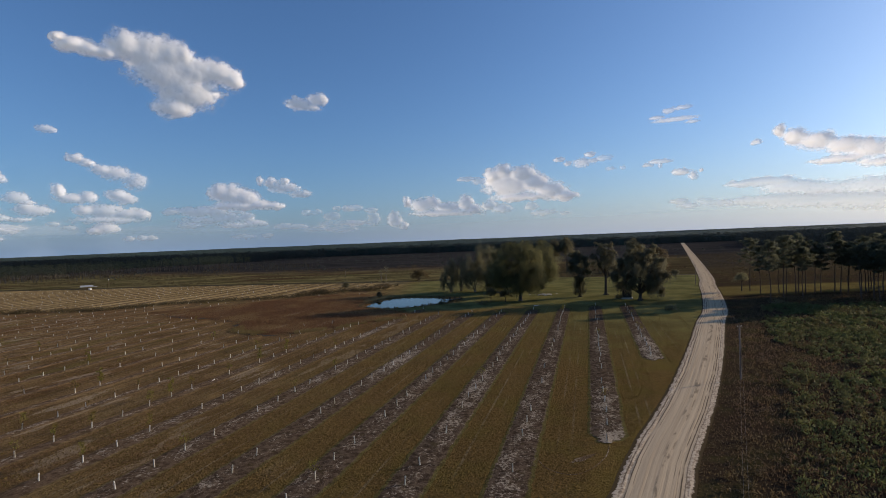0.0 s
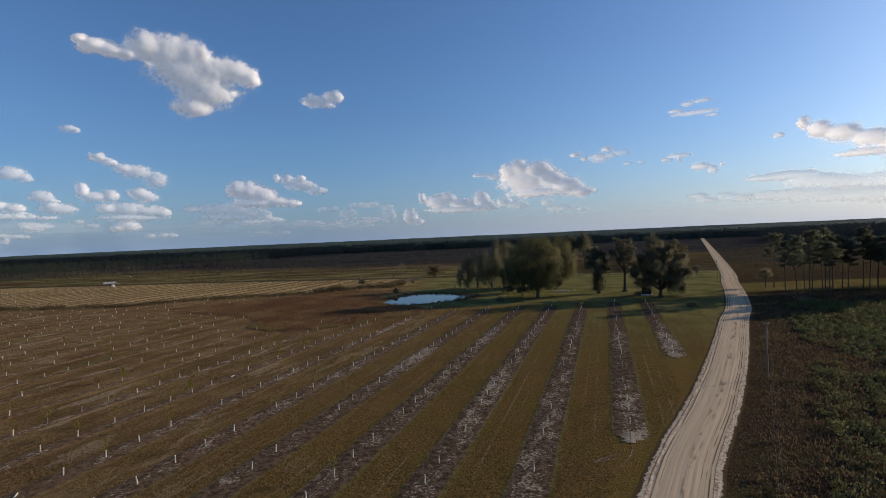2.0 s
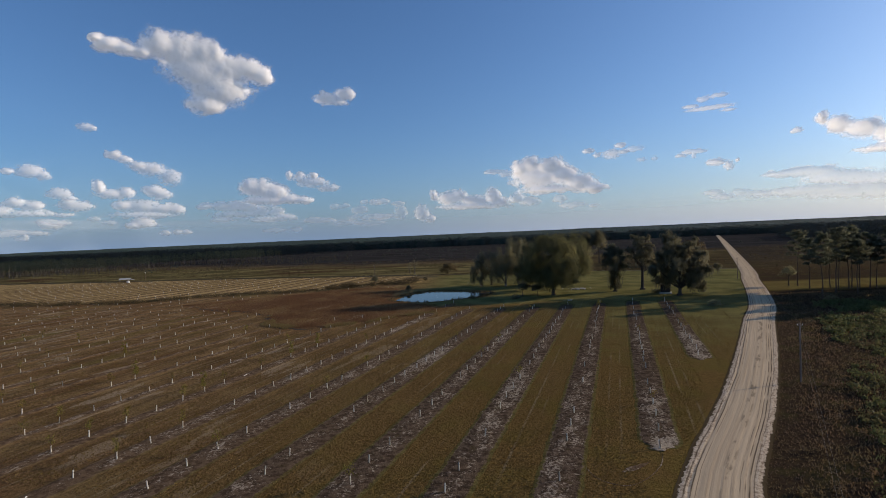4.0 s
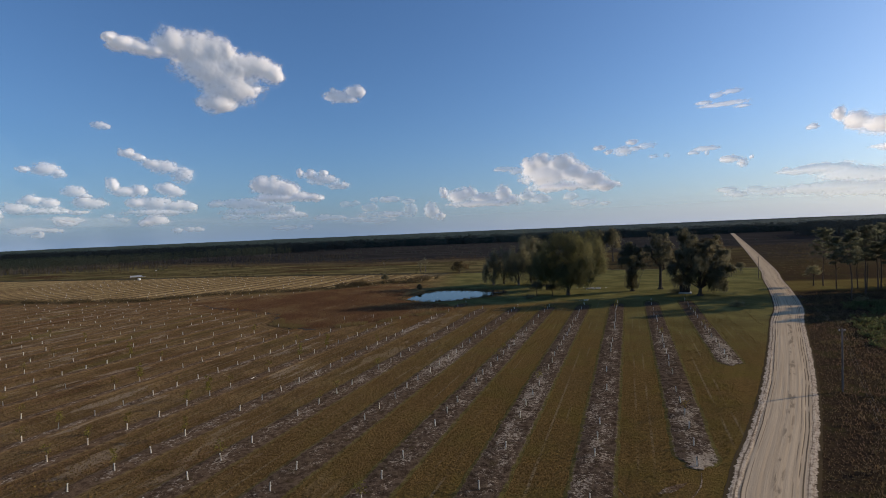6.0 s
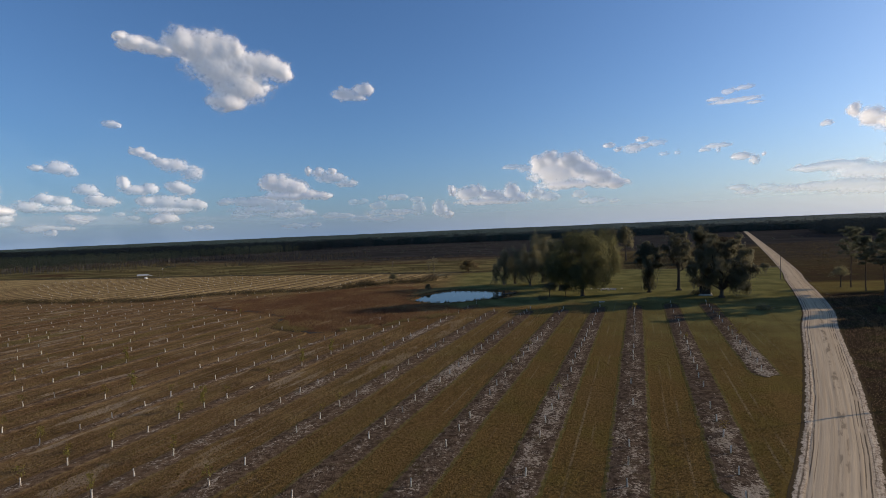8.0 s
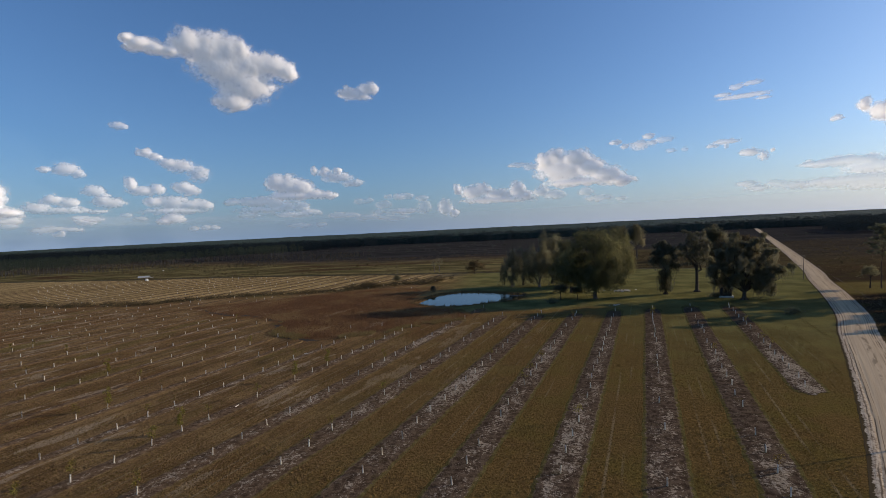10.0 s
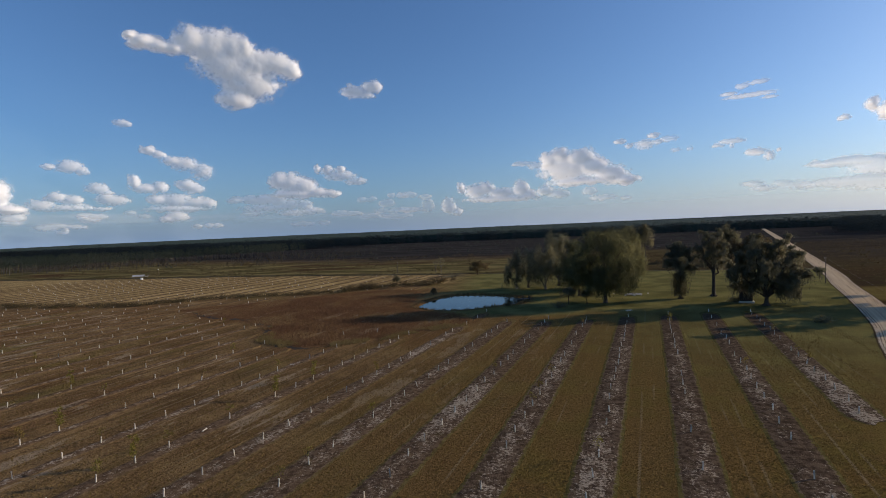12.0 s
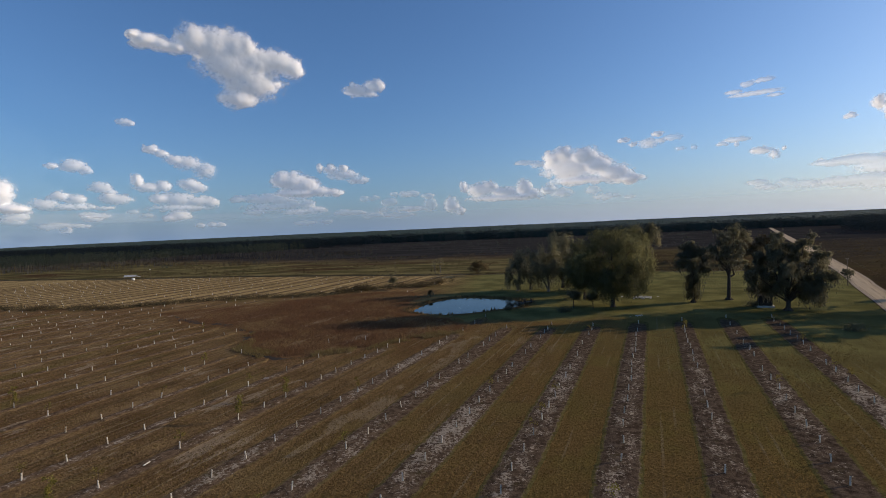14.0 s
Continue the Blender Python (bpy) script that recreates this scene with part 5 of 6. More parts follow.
# ---- woods in the distance ----
def wood_of(name, spots, height, leaf, label, cards, size, seed, bare=0.35, trunks=True, round_top=0.16):
    """Many far trees in one mesh: thin trunks and loose crowns."""
    g = np.random.default_rng(seed)
    n = len(spots)
    h = height * g.uniform(0.7 if trunks else 0.85, 1.15 if trunks else 1.08, n)
    crown = Soup()
    w = g.uniform(0, 1, (n, cards))
    z = h[:, None] * (bare + (1 - bare) * w)
    reach = (np.sin(np.clip(1 - w, 0, 1) * 2.6) * 0.7 + 0.35) * h[:, None] * round_top
    ang = g.uniform(0, 2 * np.pi, (n, cards))
    rad = reach * np.sqrt(g.uniform(0, 1, (n, cards)))
    pts = np.stack([spots[:, :1] + np.cos(ang) * rad, spots[:, 1:2] + np.sin(ang) * rad, z], -1).reshape(-1, 3)
    core = np.repeat(np.column_stack([spots, h * (0.25 + 0.5 * bare)]), cards, 0)
    away = (pts - core) / h.mean()
    crown.cards(pts, size, 0.6, None, g, away * 0.4 + np.array([-0.1, -0.3, 0.6]), 0.12)
    stuff(name, crown.mesh(name, leaf), label, "forest")
    if trunks:
        wood = Soup()
        for (x, y), hh in zip(spots, h):
            wood.tube((x, y, -0.3), (x + g.normal(0, 0.2), y, hh * 0.85), 0.2, 0.08, 4)
        stuff(name + "_trunks", wood.mesh("trunks", GREY_BARK), "thin grey trunks of the far wood", "forest")


def scatter(n, x0, x1, y0, y1, seed, keep=None):
    g = np.random.default_rng(seed)
    p = np.column_stack([g.uniform(x0, x1, n), g.uniform(y0, y1, n)])
    return p[keep(p[:, 0], p[:, 1])] if keep else p


def build_woods():
    edge = lambda x: np.interp(x, [-1200, -640, -520, -470, -440, -415], [430, 440, 452, 480, 540, 640])
    left = scatter(5200, -1100, -330, 430, 760, 41, lambda x, y: (y > edge(x) + 12 * vnoise(x / 20, y / 20, 3)) & (y < edge(x) + 170))
    wood_of("pine_wood", left, 15.5, YOUNG_FOREST, "thin young pine wood with bare grey trunks", 44, 0.6, 42, 0.42)
    fringe = scatter(2600, -1000, -330, 400, 640, 52, lambda x, y: (np.abs(y - edge(x) + 12) < 26 * vnoise(x / 25, y / 25, 6)))
    wood_of("bare_saplings", fringe, 8.5, SHRUB_LEAF, "bare grey saplings at the wood's edge", 14, 0.35, 53, 0.2, True, 0.14)
    scrubby = scatter(900, -560, -180, 470, 640, 43, lambda x, y: vnoise(x / 45, y / 30, 8) > 0.5)
    wood_of("sapling_thicket", scrubby, 6.0, SHRUB_LEAF, "grey-brown sapling thicket in the far field", 10, 0.6, 44, 0.15, True, 0.22)
    mid = scatter(5200, -1500, 1500, 900, 1180, 45, lambda x, y: y > 1040 - 0.10 * (x + 300) * (x < -300) * -1 - 0.24 * np.maximum(-x - 420, 0) + 30 * vnoise(x / 60, y / 60, 4))
    wood_of("dark_wood", mid, 19.0, FOREST_LEAF, "dark wall of forest across the far field", 32, 1.35, 46, 0.05, False, 0.24)
    dark_left = scatter(1800, -700, -250, 700, 960, 47, lambda x, y: (y > 760 + 0.45 * (x + 700)) & (y < 860 + 0.45 * (x + 700)))
    wood_of("dark_wood", dark_left, 18.0, FOREST_LEAF, "dark forest block behind the young pine wood", 32, 1.3, 48, 0.05, False, 0.24)
    right = scatter(4600, 340, 1300, 600, 900, 49, lambda x, y: (x - 0.447 * y > 88 + 14 * vnoise(x / 30, y / 30, 5)) & (y > 650 - 0.1 * (x - 380) + 20 * vnoise(x / 40, y / 40, 7)))
    wood_of("dark_wood", right, 19.0, FOREST_LEAF, "dark pine forest beyond the road", 34, 1.0, 50, 0.1, False, 0.2)
    # the canopy that runs on to the horizon
    xs, ys = np.linspace(-4600, 4600, 420), 1120 + (4080 - 1120) * np.linspace(0, 1, 150) ** 1.6
    x, y = np.meshgrid(xs, ys)
    z = 13.5 + 15 * smooth(1100, 4200, y) + 5.5 * (fbm(x / 420, y / 420, 5, 3) - 0.5) + 5 * (fbm(x / 30, y / 40, 6, 3) - 0.5) + 4 * (hash2(np.arange(x.size).reshape(x.shape), 1.0, 3) - 0.5)
    z[0] = 0
    me = mesh_of("forest_canopy", np.stack([x, y, z], -1).reshape(-1, 3), grid_faces(*x.shape), CANOPY)
    stuff("forest_canopy", me, "green forest canopy running to the horizon", "forest")
    g = np.random.default_rng(51)
    n = 15000
    p = np.column_stack([g.uniform(-3000, 3000, n), 1130 + 2400 * g.uniform(0, 1, n) ** 1.5])
    top = 13.5 + 15 * smooth(1100, 4200, p[:, 1]) + 5.5 * (fbm(p[:, 0] / 420, p[:, 1] / 420, 5, 3) - 0.5)
    soup = Soup()
    for k in range(3):
        soup.cards(np.column_stack([p + g.normal(0, 1.6, (n, 2)), top + g.uniform(-2, 2.2, n)]), 1.9, 0.7, None, g, g.normal(0, 0.4, (n, 3)) + np.array([0, -0.3, 1.0]))
    stuff("forest_treetops", soup.mesh("forest_treetops", CANOPY), "rough treetops of the distant forest", "forest")


build_woods()


# ---- brush, marsh and scrub ----
def shrubs(name, spots, height, leaf, label, category, cards, size, seed):
    g = np.random.default_rng(seed)
    n = len(spots)
    h = height * g.uniform(0.5, 1.3, n)
    pts = np.repeat(np.column_stack([spots, h * 0.5]), cards, 0)
    pts += g.normal(0, 1, pts.shape) * np.repeat(np.column_stack([h * 0.42, h * 0.42, h * 0.26]), cards, 0)
    pts[:, 2] = np.abs(pts[:, 2]) + 0.05
    soup = Soup()
    soup.cards(pts, size, 0.6, None, g, pts - np.repeat(np.column_stack([spots, h * 0.1]), cards, 0))
    stuff(name, soup.mesh(name, leaf), label, category)


def build_brush():
    g = np.random.default_rng(61)
    line = curve_through(BRUSH, 1.0)
    p = np.repeat(line, 6, 0) + g.normal(0, 1.0, (len(line) * 6, 2)) * np.array([1.5, 2.8])
    shrubs("brush_line", p[vnoise(p[:, 0] / 8, p[:, 1] / 8, 3) > 0.2], 1.5, SHRUB_LEAF, "low brown brush along a ditch", "bushes", 18, 0.2, 62)
    wide = scatter(1100, -92, -38, 236, 300, 63, lambda x, y: (np.abs(y - (262 + 0.55 * (x + 60))) < 10) & (pond_depth(x, y) > 6) & (vnoise(x / 5, y / 6, 27) > 0.5))
    shrubs("brush_thicket", wide, 2.3, SHRUB_LEAF, "thicket of brown-green bushes by the pond", "bushes", 46, 0.26, 64)
    # low weeds added to draw the bank's dark shade line
    edge = np.array([(x, far_edge_y(x)) for x in np.arange(-460, 130, 0.8)]) + g.normal(0, 0.8, (738, 2))
    shrubs("shade_line_weeds", edge, 0.8, SHRUB_LEAF, "low weeds added for the dark shade line along the far field's edge", "bushes", 22, 0.22, 65)
    back = scatter(900, 20, 330, 292, 420, 66, lambda x, y: (y > far_edge_y(x) + 4) & (np.abs(road_offset(x, y)) > 9) & (vnoise(x / 18, y / 12, 5) > 0.45))
    shrubs("far_scrub", back, 1.7, SHRUB_LEAF, "rusty scrub behind the lawn", "bushes", 24, 0.28, 67)
    far = scatter(3400, -420, 60, 335, 520, 68, lambda x, y: (y > far_edge_y(x) + 6) & (vnoise(x / 30, y / 18, 9) > 0.55))
    shrubs("field_scrub", far, 1.5, SHRUB_LEAF, "scattered low scrub in the far field", "bushes", 22, 0.22, 69)
    side = scatter(4200, 95, 460, 232, 560, 77, lambda x, y: (road_offset(x, y) > 6) & (fbm(x / 16, y / 12, 41, 3) > 0.4))
    shrubs("roadside_scrub", side, 0.8, SHRUB_LEAF, "brown scrub in the field across the road", "bushes", 20, 0.17, 78)
    deep = scatter(1500, -420, 420, 470, 1000, 75, lambda x, y: (np.abs(road_offset(x, y)) > 12) & (vnoise(x / 60, y / 40, 19) > 0.45))
    shrubs("dark_field_scrub", deep, 2.2, FOREST_LEAF, "scattered dark scrub in the far brown field", "bushes", 14, 0.5, 76)
    for x, y, s in ((69.5, 153.7, 1.7), (63.2, 188.5, 1.6), (64.4, 187.4, 1.2), (8.2, 184.0, 1.5), (107.5, 158, 1.5), (-9, 190, 0.9)):
        q = np.random.default_rng(int(x * 10) % 97)
        soup = Soup()
        pts = q.normal(0, 1, (380, 3)) * np.array([s * 0.65, s * 0.5, s * 0.36]) + np.array([0, 0, s * 0.42])
        pts[:, 2] = np.abs(pts[:, 2]) + 0.05
        soup.cards(pts, 0.2, 0.6, None, q)
        for k in range(7):
            soup.tube((0, 0, -0.1), pts[k], 0.04, 0.015, 4)
        ob = new("bush", soup.mesh("bush", OAK_LEAF))
        ob.location = (x, y, 0)
        tagged(ob, "small dark bush on the mown lawn", "bush")


def build_marsh():
    g = np.random.default_rng(71)
    p = scatter(120000, -140, -18, 130, 246, 72, lambda x, y: (poly_distance(MARSH, x, y) + 4 * (vnoise(x / 4, y / 4, 3) - 0.5) < 0) & (pond_depth(x, y) > 2.5))
    h = 0.45 + 1.1 * fbm(p[:, 0] / 4, p[:, 1] / 4, 5, 3)
    h *= (1 - 0.45 * smooth(-70, -120, p[:, 0])) * (0.3 + 0.7 * smooth(3, 9, pond_depth(p[:, 0], p[:, 1])))
    soup = Soup()
    soup.blades(np.column_stack([p, np.full(len(p), -0.05)]), h * 0.62, 0.085, 0.5, g)
    e = scatter(60000, -80, -15, 128, 178, 73, lambda x, y: (np.abs(poly_distance(MARSH, x, y) + 3 * (vnoise(x / 5, y / 5, 3) - 0.5) - 0.3) < 2.2) & (y + 0.9 * x < 158) & (vnoise(x / 6, y / 6, 12) > 0.3))
    rim = Soup()
    rim.blades(np.column_stack([e, np.full(len(e), -0.05)]), 0.8, 0.06, 0.4, g)
    stuff("marsh_edge_grass", rim.mesh("marsh_edge_grass", PALE_GRASS), "pale tan grass along the marsh edge", "grass")
    stuff("marsh_grass", soup.mesh("marsh_grass", REED_GRASS), "tall rust-brown marsh grass beside the pond", "grass")


def build_scrub():
    g = np.random.default_rng(81)
    inside = lambda x, y: (road_offset(x, y) > 3.7) & (y < 176 + 5 * vnoise(x / 5, y / 5, 3))
    p = scatter(200000, 10, 175, 5, 182, 82, inside)
    near = np.hypot(p[:, 0], p[:, 1] + 14)
    p = p[g.random(len(p)) < np.clip(75 / near, 0.15, 1)]
    soup = Soup()
    dist = np.hypot(p[:, 0], p[:, 1] + 14)
    tall = (0.35 + 0.5 * fbm(p[:, 0] / 6, p[:, 1] / 6, 4)) * (0.6 + 0.4 * smooth(4, 10, road_offset(p[:, 0], p[:, 1])))
    soup.blades(np.column_stack([p, np.full(len(p), -0.03)]), tall * 0.7, 0.04 + 0.04 * dist / 80, 0.6, g)
    stuff("broomsedge", soup.mesh("broomsedge", RED_GRASS), "reddish-brown broomsedge beside the road", "grass")

    def green_zone(x, y):
        off = road_offset(x, y)
        return (off > 9.5 + 6 * fbm(x / 12, y / 12, 6)) & (y < 150 + 6 * vnoise(x / 7, y / 7, 2)) & (fbm(x / 11, y / 11, 14, 3) + 0.10 * smooth(14, 40, off) > 0.39)
    c = scatter(15000, 22, 190, 20, 158, 83, green_zone)
    lump = fbm(c[:, 0] / 5, c[:, 1] / 5, 25, 3)
    h = (0.4 + 1.9 * np.clip(lump - 0.25, 0, 1)) * g.uniform(0.6, 1.35, len(c))
    each = 24
    base = np.repeat(np.column_stack([c, h * 0.45]), each, 0)
    hh = np.repeat(h, each)
    away = g.normal(0, 1, base.shape) * np.column_stack([hh * 0.36, hh * 0.36, hh * 0.27])
    pts = base + away
    pts[:, 2] = np.abs(pts[:, 2]) + 0.04
    dist = np.hypot(pts[:, 0], pts[:, 1] + 14)
    thicket = Soup()
    thicket.cards(pts, 0.115 + 0.0010 * dist, 0.48, (0, 0, 0.5), g, away + np.array([0, 0, 0.35]) * hh[:, None])
    stuff("scrub_thicket", thicket.mesh("scrub_thicket", SCRUB_LEAF), "green waist-high thicket of leafy scrub", "bushes")
    clump = scatter(2600, 16, 190, 10, 172, 86, lambda x, y: (road_offset(x, y) > 6) & (fbm(x / 8, y / 8, 33, 3) > 0.42))
    shrubs("sedge_clumps", clump, 0.85, RED_GRASS, "rusty brown clumps of dry grass beside the road", "grass", 30, 0.13, 87)
    odd = scatter(600, 25, 190, 22, 172, 84, lambda x, y: road_offset(x, y) > 7)
    shrubs("scrub_bushes", odd, 1.0, SHRUB_LEAF, "scattered small bushes among broomsedge", "bushes", 26, 0.14, 85)


def build_turf():
    g = np.random.default_rng(91)
    s, q = g.uniform(25, 160, 620000), g.uniform(-150, 30, 620000)
    x, y = s * U[0] + q * Q[0], s * U[1] + q * Q[1]
    bed = np.minimum((q - ROW_FIRST) % ROW_STEP, (ROW_FIRST - q) % ROW_STEP)
    ok = (g.random(len(x)) < np.clip(45 / np.hypot(x, y + 14), 0.12, 1) * (0.35 + 0.9 * fbm(x / 2.5, y / 2.5, 7))) & (bed > 1.9 + 0.9 * g.random(len(x)))
    x, y = x[ok], y[ok]
    ok = (road_offset(x, y) < -4.6) & clear_of_marsh(x, y)
    p = np.column_stack([x, y, np.full(len(x), -0.01)])[ok]
    soup = Soup()
    soup.blades(p, 0.10 + 0.06 * fbm(p[:, 0] / 3, p[:, 1] / 3, 8), 0.075, 0.7, g)
    stuff("turf_tufts", soup.mesh("turf_tufts", TURF), "coarse tufts in the mown grass strips", "grass")


build_brush()
build_marsh()
build_scrub()
build_turf()


# ---- young trees in white shelters ----
PHASE = {0: 3.44, 1: 1.74, 2: 0.83, 3: 0.30, 4: -0.48, 5: -1.2, 6: -1.78, 7: 2.48, 8: 1.98}
GAPS = {0: (27,), 1: (16, 26), 2: (9, 13, 14, 16, 18, 19, 23), 3: (9, 11, 16), 4: (10, 14), 5: (9, 10), 6: (10, 15), 7: (9,), 8: (15,)}


def shelter_meshes():
    tube = Soup()
    h, k = 0.95, 10
    ang = np.arange(k) / k * 2 * np.pi
    ring = np.stack([np.cos(ang), np.sin(ang)], -1)
    levels = [(0.08, -0.03), (0.08, h - 0.03), (0.09, h), (0.081, h), (0.071, h - 0.05), (0.071, 0.3)]
    verts = np.vstack([np.column_stack([ring * r, np.full(k, z)]) for r, z in levels])
    i = np.arange(k)
    j = (i + 1) % k
    tube.add(verts, np.vstack([np.stack([i, j, j + k, i + k], -1) + m * k for m in range(len(levels) - 1)]))
    stake = Soup()
    stake.box((0.089, -0.02, -0.3), (0.129, 0.02, 1.12))
    ties = Soup()
    ties.tube((0, 0, 0.7), (0, 0, 0.73), 0.088, 0.088, 10)
    return tube.mesh("tube", TUBE, True), stake.mesh("stake", STAKE), ties.mesh("tie", CABLE)


def sapling_mesh(seed, height, leaves):
    g = np.random.default_rng(seed)
    stem, leaf = Soup(), Soup()
    p = np.array([0, 0, 0.05])
    tips = []
    for i in range(6):
        p2 = p + np.array([g.normal(0, 0.035), g.normal(0, 0.035), height / 6])
        stem.tube(p, p2, 0.022 - 0.002 * i, 0.02 - 0.002 * i, 5)
        p = p2
        if p[2] > 1.0:
            for b in range(3):
                a1 = g.uniform(0, 6.28)
                t = p + np.array([math.cos(a1) * 0.38, math.sin(a1) * 0.38, 0.3]) * g.uniform(0.6, 1.2)
                stem.tube(p, t, 0.01, 0.004, 4)
                tips.append(t)
    tips = np.array(tips)
    pts = tips[g.integers(0, len(tips), leaves)] + g.normal(0, 0.14, (leaves, 3))
    leaf.cards(pts, 0.10, 0.6, None, g)
    return stem.mesh("stem", BARK), leaf.mesh("leaves", YOUNG_LEAF)


def build_shelters():
    g = np.random.default_rng(101)
    tube, stake, tie = shelter_meshes()
    young = [sapling_mesh(110 + i, h, n) for i, (h, n) in enumerate(((1.7, 60), (2.2, 150), (3.1, 420), (1.9, 90)))]
    spots = []
    for k in range(0, 41):
        q = row_q(k)
        phase = PHASE.get(k, g.uniform(0, TREE_STEP))
        for i in range(0, 90):
            s = phase + i * TREE_STEP
            if s < NEAR_END.get(k, 5) + 1 or s > row_far(k) - 1 or i in GAPS.get(k, ()):
                continue
            known = k < 9 and 7 < i < 23
            if not known and g.random() < (0.17 if k < 10 else 0.36):
                continue
            x, y = s * U[0] + q * Q[0] + g.normal(0, 0.13), s * U[1] + q * Q[1] + g.normal(0, 0.13)
            a0, b0 = np.array([x]), np.array([y])
            if y > far_edge_y(x) - 5 or not clear_of_marsh(a0, b0, 1.0)[0] or road_offset(a0, b0)[0] > -6:
                continue
            if abs(x + 4) > 0.98 * (y + 18) + 8:
                continue
            spots.append((math.hypot(x, y + 5), x, y, k))
    spots += [(160, -52.5, 146.5, 9), (160, -44.0, 149.5, 9)]
    spots.sort()
    for n, (_, x, y, k) in enumerate(spots[:300]):
        lying = n in (37, 96, 141, 180)
        full = g.random() * (0.35 if -95 < x < -30 and 45 < y < 100 else 1.0) + (0.1 if x > -30 else 0.0)
        text = "white plastic tree shelter with a wooden stake"
        if lying:
            text = "white plastic tree shelter fallen on its side"
        elif full < 0.20:
            text = "white tree shelter with a yellow-green sapling"
        root = thing("tree_shelter", (x, y, 0.05), text, "tree shelter", "tree shelters in the orchard rows", g.uniform(0, 360))
        root.rotation_euler[0], root.rotation_euler[1] = g.normal(0, 0.05), g.normal(0, 0.05)
        part("tube", tube, root)
        if lying:
            root.rotation_euler[0] = radians(88)
            root.location.z = 0.13
            continue
        part("stake", stake, root)
        part("tie", tie, root)
        if full < 0.20:
            stem, leaf = young[(2 if full < 0.05 else 1 if full < 0.11 else 0 if full < 0.16 else 3)]
            tree = part("sapling", stem, root)
            part("leaves", leaf, tree, "yellow-green young leaves")
    rest = Soup()
    for _, x, y, k in spots[300:]:
        lean = g.normal(0, 0.05, 2)
        rest.tube((x, y, 0.0), (x + lean[0], y + lean[1], g.uniform(0.6, 0.9)), 0.075, 0.075, 6, True)
    stuff("far_tree_shelters", rest.mesh("far_tree_shelters", TUBE), "rows of white tree shelters far off", "tree shelters")


build_shelters()


# ---- utility poles and wires ----
def utility_pole(at, height, label):
    root = thing("utility_pole", at, label, "utility pole", "poles along the road")
    s = Soup()
    s.tube((0, 0, -0.6), (0.02, 0, height * 0.5), 0.15, 0.125, 10)
    s.tube((0.02, 0, height * 0.5), (0.03, 0, height), 0.125, 0.10, 10, True)
    part("pole", s.mesh("pole", POLE_WOOD, True), root)
    c = Soup()
    c.box((-0.45, -0.05, height - 0.42), (0.5, 0.05, height - 0.30))
    part("crossarm", c.mesh("crossarm", POLE_WOOD), root)
    for x in (-0.38, 0.42):
        i = Soup()
        i.tube((x, 0, height - 0.3), (x, 0, height - 0.22), 0.03, 0.03, 8)
        i.tube((x, 0, height - 0.22), (x, 0, height - 0.12), 0.06, 0.045, 8, True)
        part("insulator", i.mesh("insulator", PAINT), root, "pale porcelain insulator")
    return root


def wire(p0, p1, sag, label):
    s = Soup()
    p0, p1 = np.array(p0, float), np.array(p1, float)
    last = p0
    for i in range(1, 25):
        w = i / 24
        p = p0 + (p1 - p0) * w - np.array([0, 0, sag * 4 * w * (1 - w)])
        s.tube(last, p, 0.006, 0.006, 5)
        last = p
    tagged(new("power_line", s.mesh("power_line", CABLE)), label, "power line", "wires between the poles")


def build_poles():
    posts = [((10.0, 4.0), 8.7), ((47.9, 73.5), 9.6), ((113.3, 230.0), 10.0)]
    for (x, y), h in posts:
        utility_pole((x, y), h, "weathered wooden utility pole beside the sand road")
    utility_pole((-79.5, 322), 8.0, "thin wooden pole at the far field's edge")
    for ((x0, y0), h0), ((x1, y1), h1) in zip(posts[:2], posts[1:3]):
        for d in (-0.16, 0.2):
            wire((x0 + d, y0, h0 - 0.12), (x1 + d, y1, h1 - 0.12), 0.9, "thin grey power line hung between wooden poles")


build_poles()


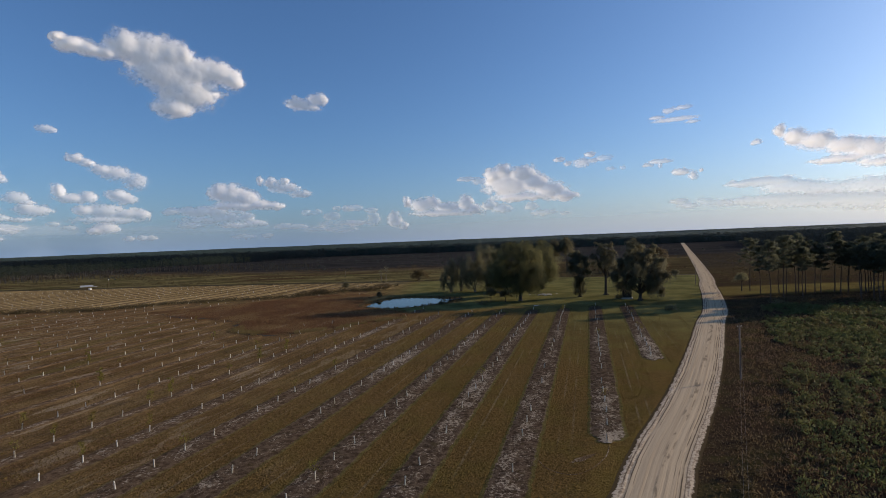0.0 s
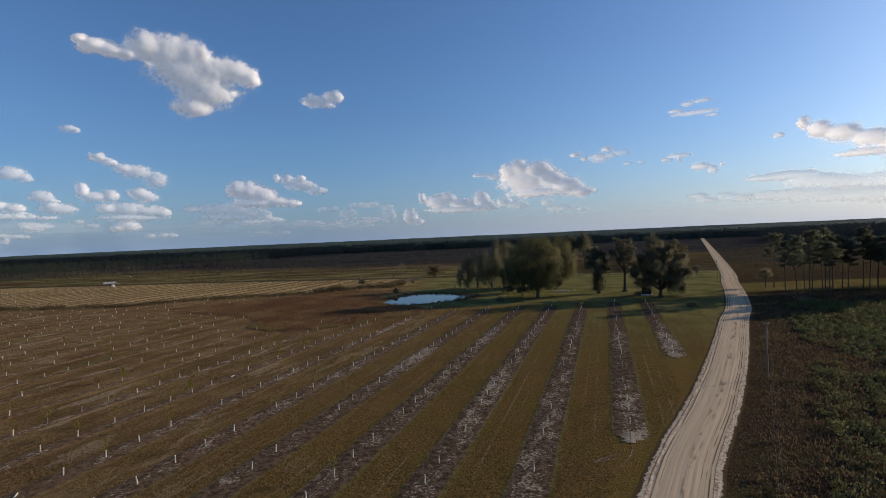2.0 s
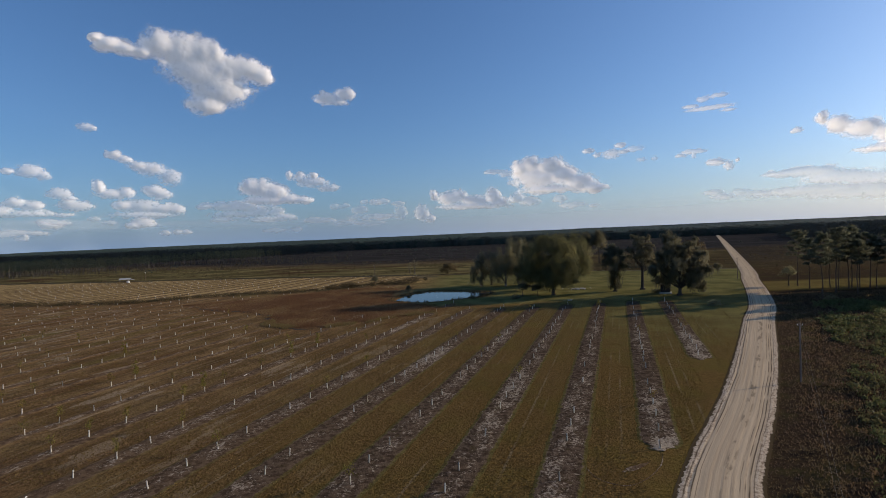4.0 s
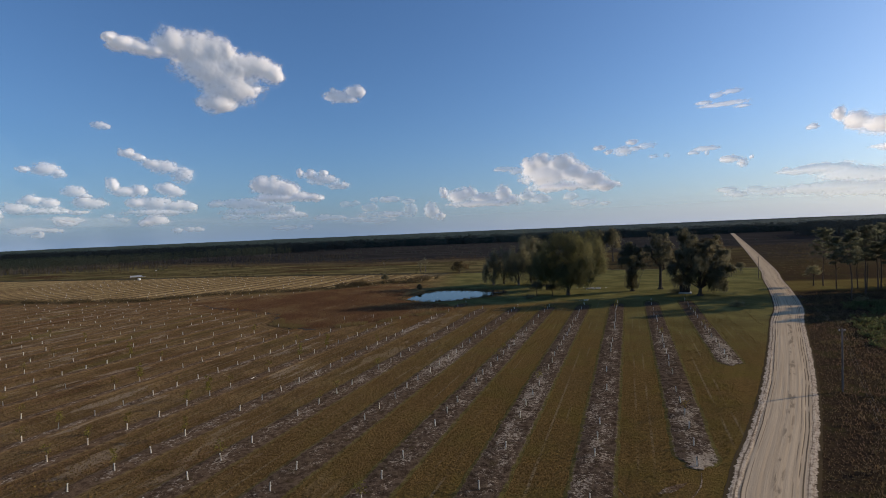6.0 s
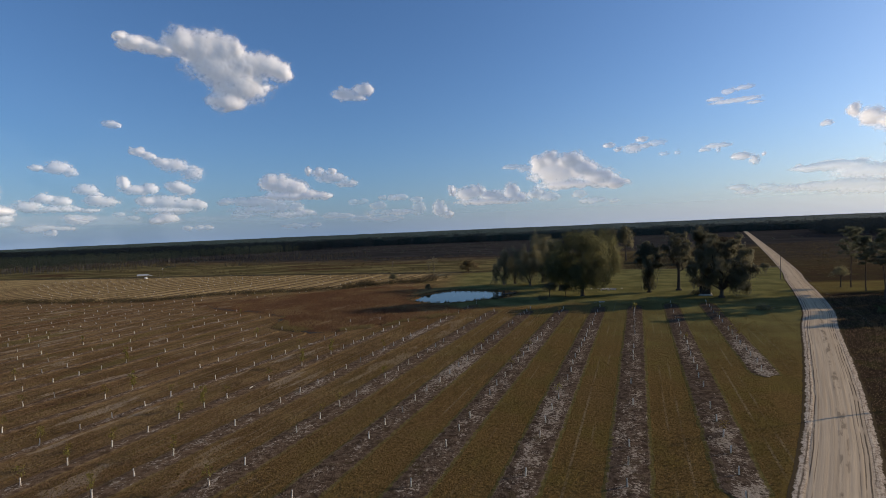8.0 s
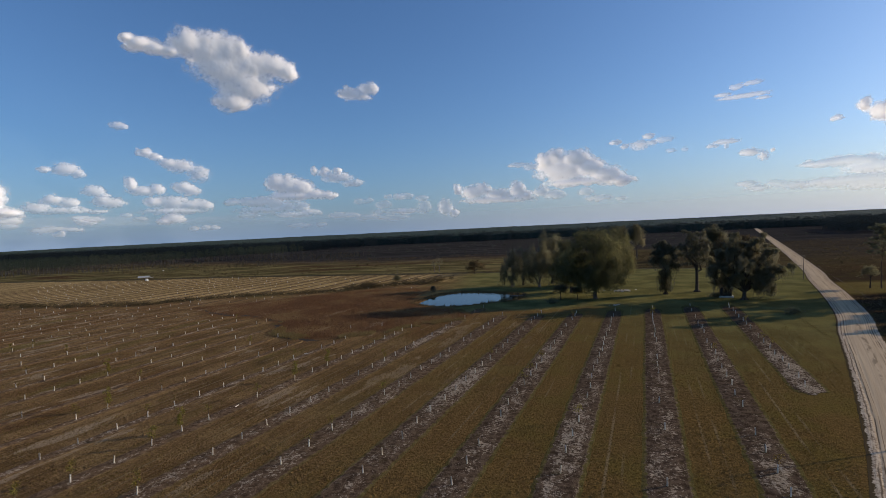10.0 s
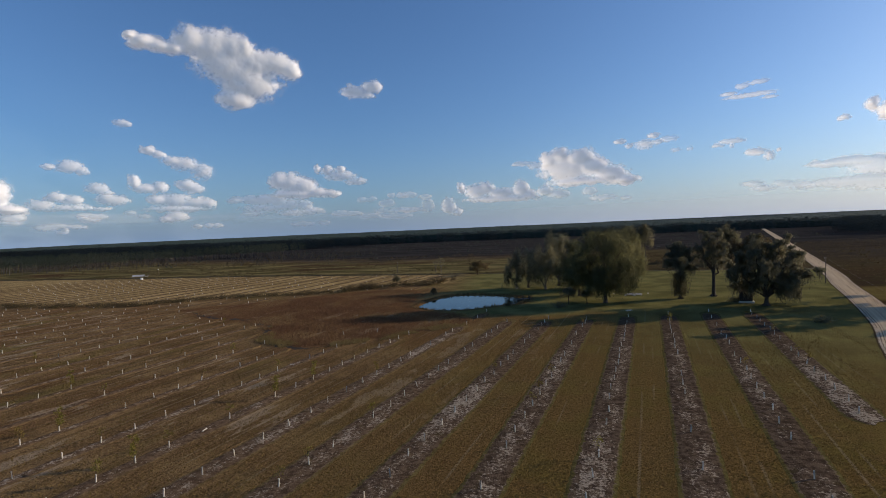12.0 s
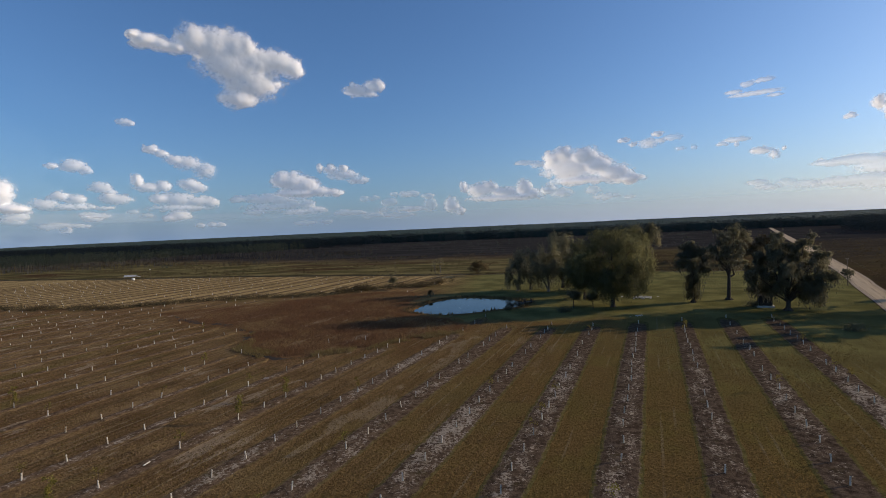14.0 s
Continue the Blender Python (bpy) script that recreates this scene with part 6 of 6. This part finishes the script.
# ---- pavilion at the far field ----
def build_pavilion():
    root = thing("pavilion", (-283, 349), "open field shelter with a pale metal roof", "pavilion", "", 30, 0.75)
    for i, x in enumerate((-4.5, -1.5, 1.5, 4.5)):
        for y in (-3, 3):
            s = Soup()
            s.box((x - 0.1, y - 0.1, -0.2), (x + 0.1, y + 0.1, 3.2))
            part("post", s.mesh("post", STAKE), root)
    s = Soup()
    s.add([(-5.2, -3.8, 3.0), (5.2, -3.8, 3.0), (5.2, 0, 4.4), (-5.2, 0, 4.4), (5.2, 3.8, 3.0), (-5.2, 3.8, 3.0),
           (-5.2, -3.8, 3.1), (5.2, -3.8, 3.1), (5.2, 0, 4.5), (-5.2, 0, 4.5), (5.2, 3.8, 3.1), (-5.2, 3.8, 3.1)],
          [(0, 3, 2, 1), (3, 5, 4, 2), (6, 7, 8, 9), (9, 8, 10, 11), (0, 1, 7, 6), (5, 11, 10, 4), (1, 2, 8, 7), (2, 4, 10, 8), (3, 0, 6, 9), (5, 3, 9, 11)])
    part("roof", s.mesh("roof", METAL), root, "pale metal gable roof")
    s = Soup()
    s.box((5.2, -2.6, 2.6), (8.2, 2.6, 2.72))
    part("awning", s.mesh("awning", METAL), root)
    for y in (-2.4, 2.4):
        s = Soup()
        s.box((7.9, y - 0.08, -0.2), (8.06, y + 0.08, 2.6))
        part("post", s.mesh("post", STAKE), root)
    tank = thing("water_tank", (-277.5, 345), "white tank under the field shelter", "tank", "", 30)
    s = Soup()
    s.tube((0, 0, 0), (0, 0, 1.3), 1.0, 1.0, 16)
    s.tube((0, 0, 1.3), (0, 0, 1.55), 1.0, 0.35, 16, True)
    part("body", s.mesh("body", PAINT, True), tank)
    lamp = thing("light_pole", (-258, 338), "slim pole with a white lamp head", "light pole")
    s = Soup()
    s.tube((0, 0, -0.4), (0, 0, 7.4), 0.13, 0.1, 8, True)
    part("pole", s.mesh("pole", STAKE), lamp)
    s = Soup()
    s.box((-0.35, -0.3, 7.3), (0.35, 0.3, 7.75))
    part("lamp_head", s.mesh("lamp_head", PAINT), lamp, "white lamp head")
    for x, y, h in ((-262, 339.5, 5.0), (-265, 340, 3.0), (-216, 343, 2.6), (-206, 341, 2.8)):
        s = Soup()
        s.tube((0, 0, -0.3), (0.03, 0, h), 0.11, 0.09, 8, True)
        ob = new("post", s.mesh("post", STAKE))
        ob.location = (x, y, 0)
        tagged(ob, "plain wooden post beside the far field", "post")


build_pavilion()


# ---- under the oaks and at the pond ----
def build_yard():
    shed = thing("shed", (66.2, 187.5), "small dark board shed under the mossy oak", "shed", "", -16)
    s = Soup()
    s.box((-1.7, -1.4, 0.55), (1.7, 1.4, 3.3))
    part("wall", s.mesh("wall", DARK_WOOD), shed)
    s = Soup()
    s.add([(-2.0, -1.7, 3.3), (2.0, -1.7, 3.3), (2.0, 1.7, 3.8), (-2.0, 1.7, 3.8), (-2.0, -1.7, 3.42), (2.0, -1.7, 3.42), (2.0, 1.7, 3.92), (-2.0, 1.7, 3.92)],
          [(0, 3, 2, 1), (4, 5, 6, 7), (0, 1, 5, 4), (1, 2, 6, 5), (2, 3, 7, 6), (3, 0, 4, 7)])
    part("roof", s.mesh("roof", DARK_WOOD), shed)
    s = Soup()
    s.box((-2.2, -1.8, -0.1), (2.2, 1.8, 0.5))
    part("base", s.mesh("base", RUBBLE), shed, "pale concrete base")
    g = np.random.default_rng(121)
    heap = thing("rubble_heap", (37.2, 210.5), "low heap of pale broken rubble on the lawn", "rubble")
    for i in range(46):
        c = np.array([g.normal(0, 2.2), g.normal(0, 1.2), 0.1])
        v = np.array([(x, y, z) for x in (-1, 1) for y in (-1, 1) for z in (-1, 1)]) * g.uniform(0.12, 0.5, 3) * np.array([1, 1, 0.5]) + g.normal(0, 0.05, (8, 3)) + c
        s = Soup()
        s.add(v, [(0, 1, 3, 2), (4, 6, 7, 5), (0, 4, 5, 1), (2, 3, 7, 6), (0, 2, 6, 4), (1, 5, 7, 3)])
        part("stone", s.mesh("stone", RUBBLE), heap)
    few = copy_thing(heap, pose(28, 176.5, 0, 0, 0, 40))
    few.scale = (0.4, 0.3, 0.3)
    tagged(few, "scattered pale stones on the lawn")
    dock = thing("jetty", (-3.5, 203.5), "small dark wooden jetty at the pond's edge", "jetty", "", 15)
    for x in (-2.2, 0.0, 2.2):
        for y in (-0.7, 0.7):
            s = Soup()
            s.tube((x, y, -1.2), (x, y, 1.5), 0.13, 0.12, 8, True)
            part("post", s.mesh("post", DARK_WOOD), dock)
    for i in range(16):
        s = Soup()
        s.box((-2.6 + i * 0.33, -0.85, 0.35), (-2.6 + i * 0.33 + 0.29, 0.85, 0.41))
        part("plank", s.mesh("plank", POLE_WOOD), dock)


build_yard()
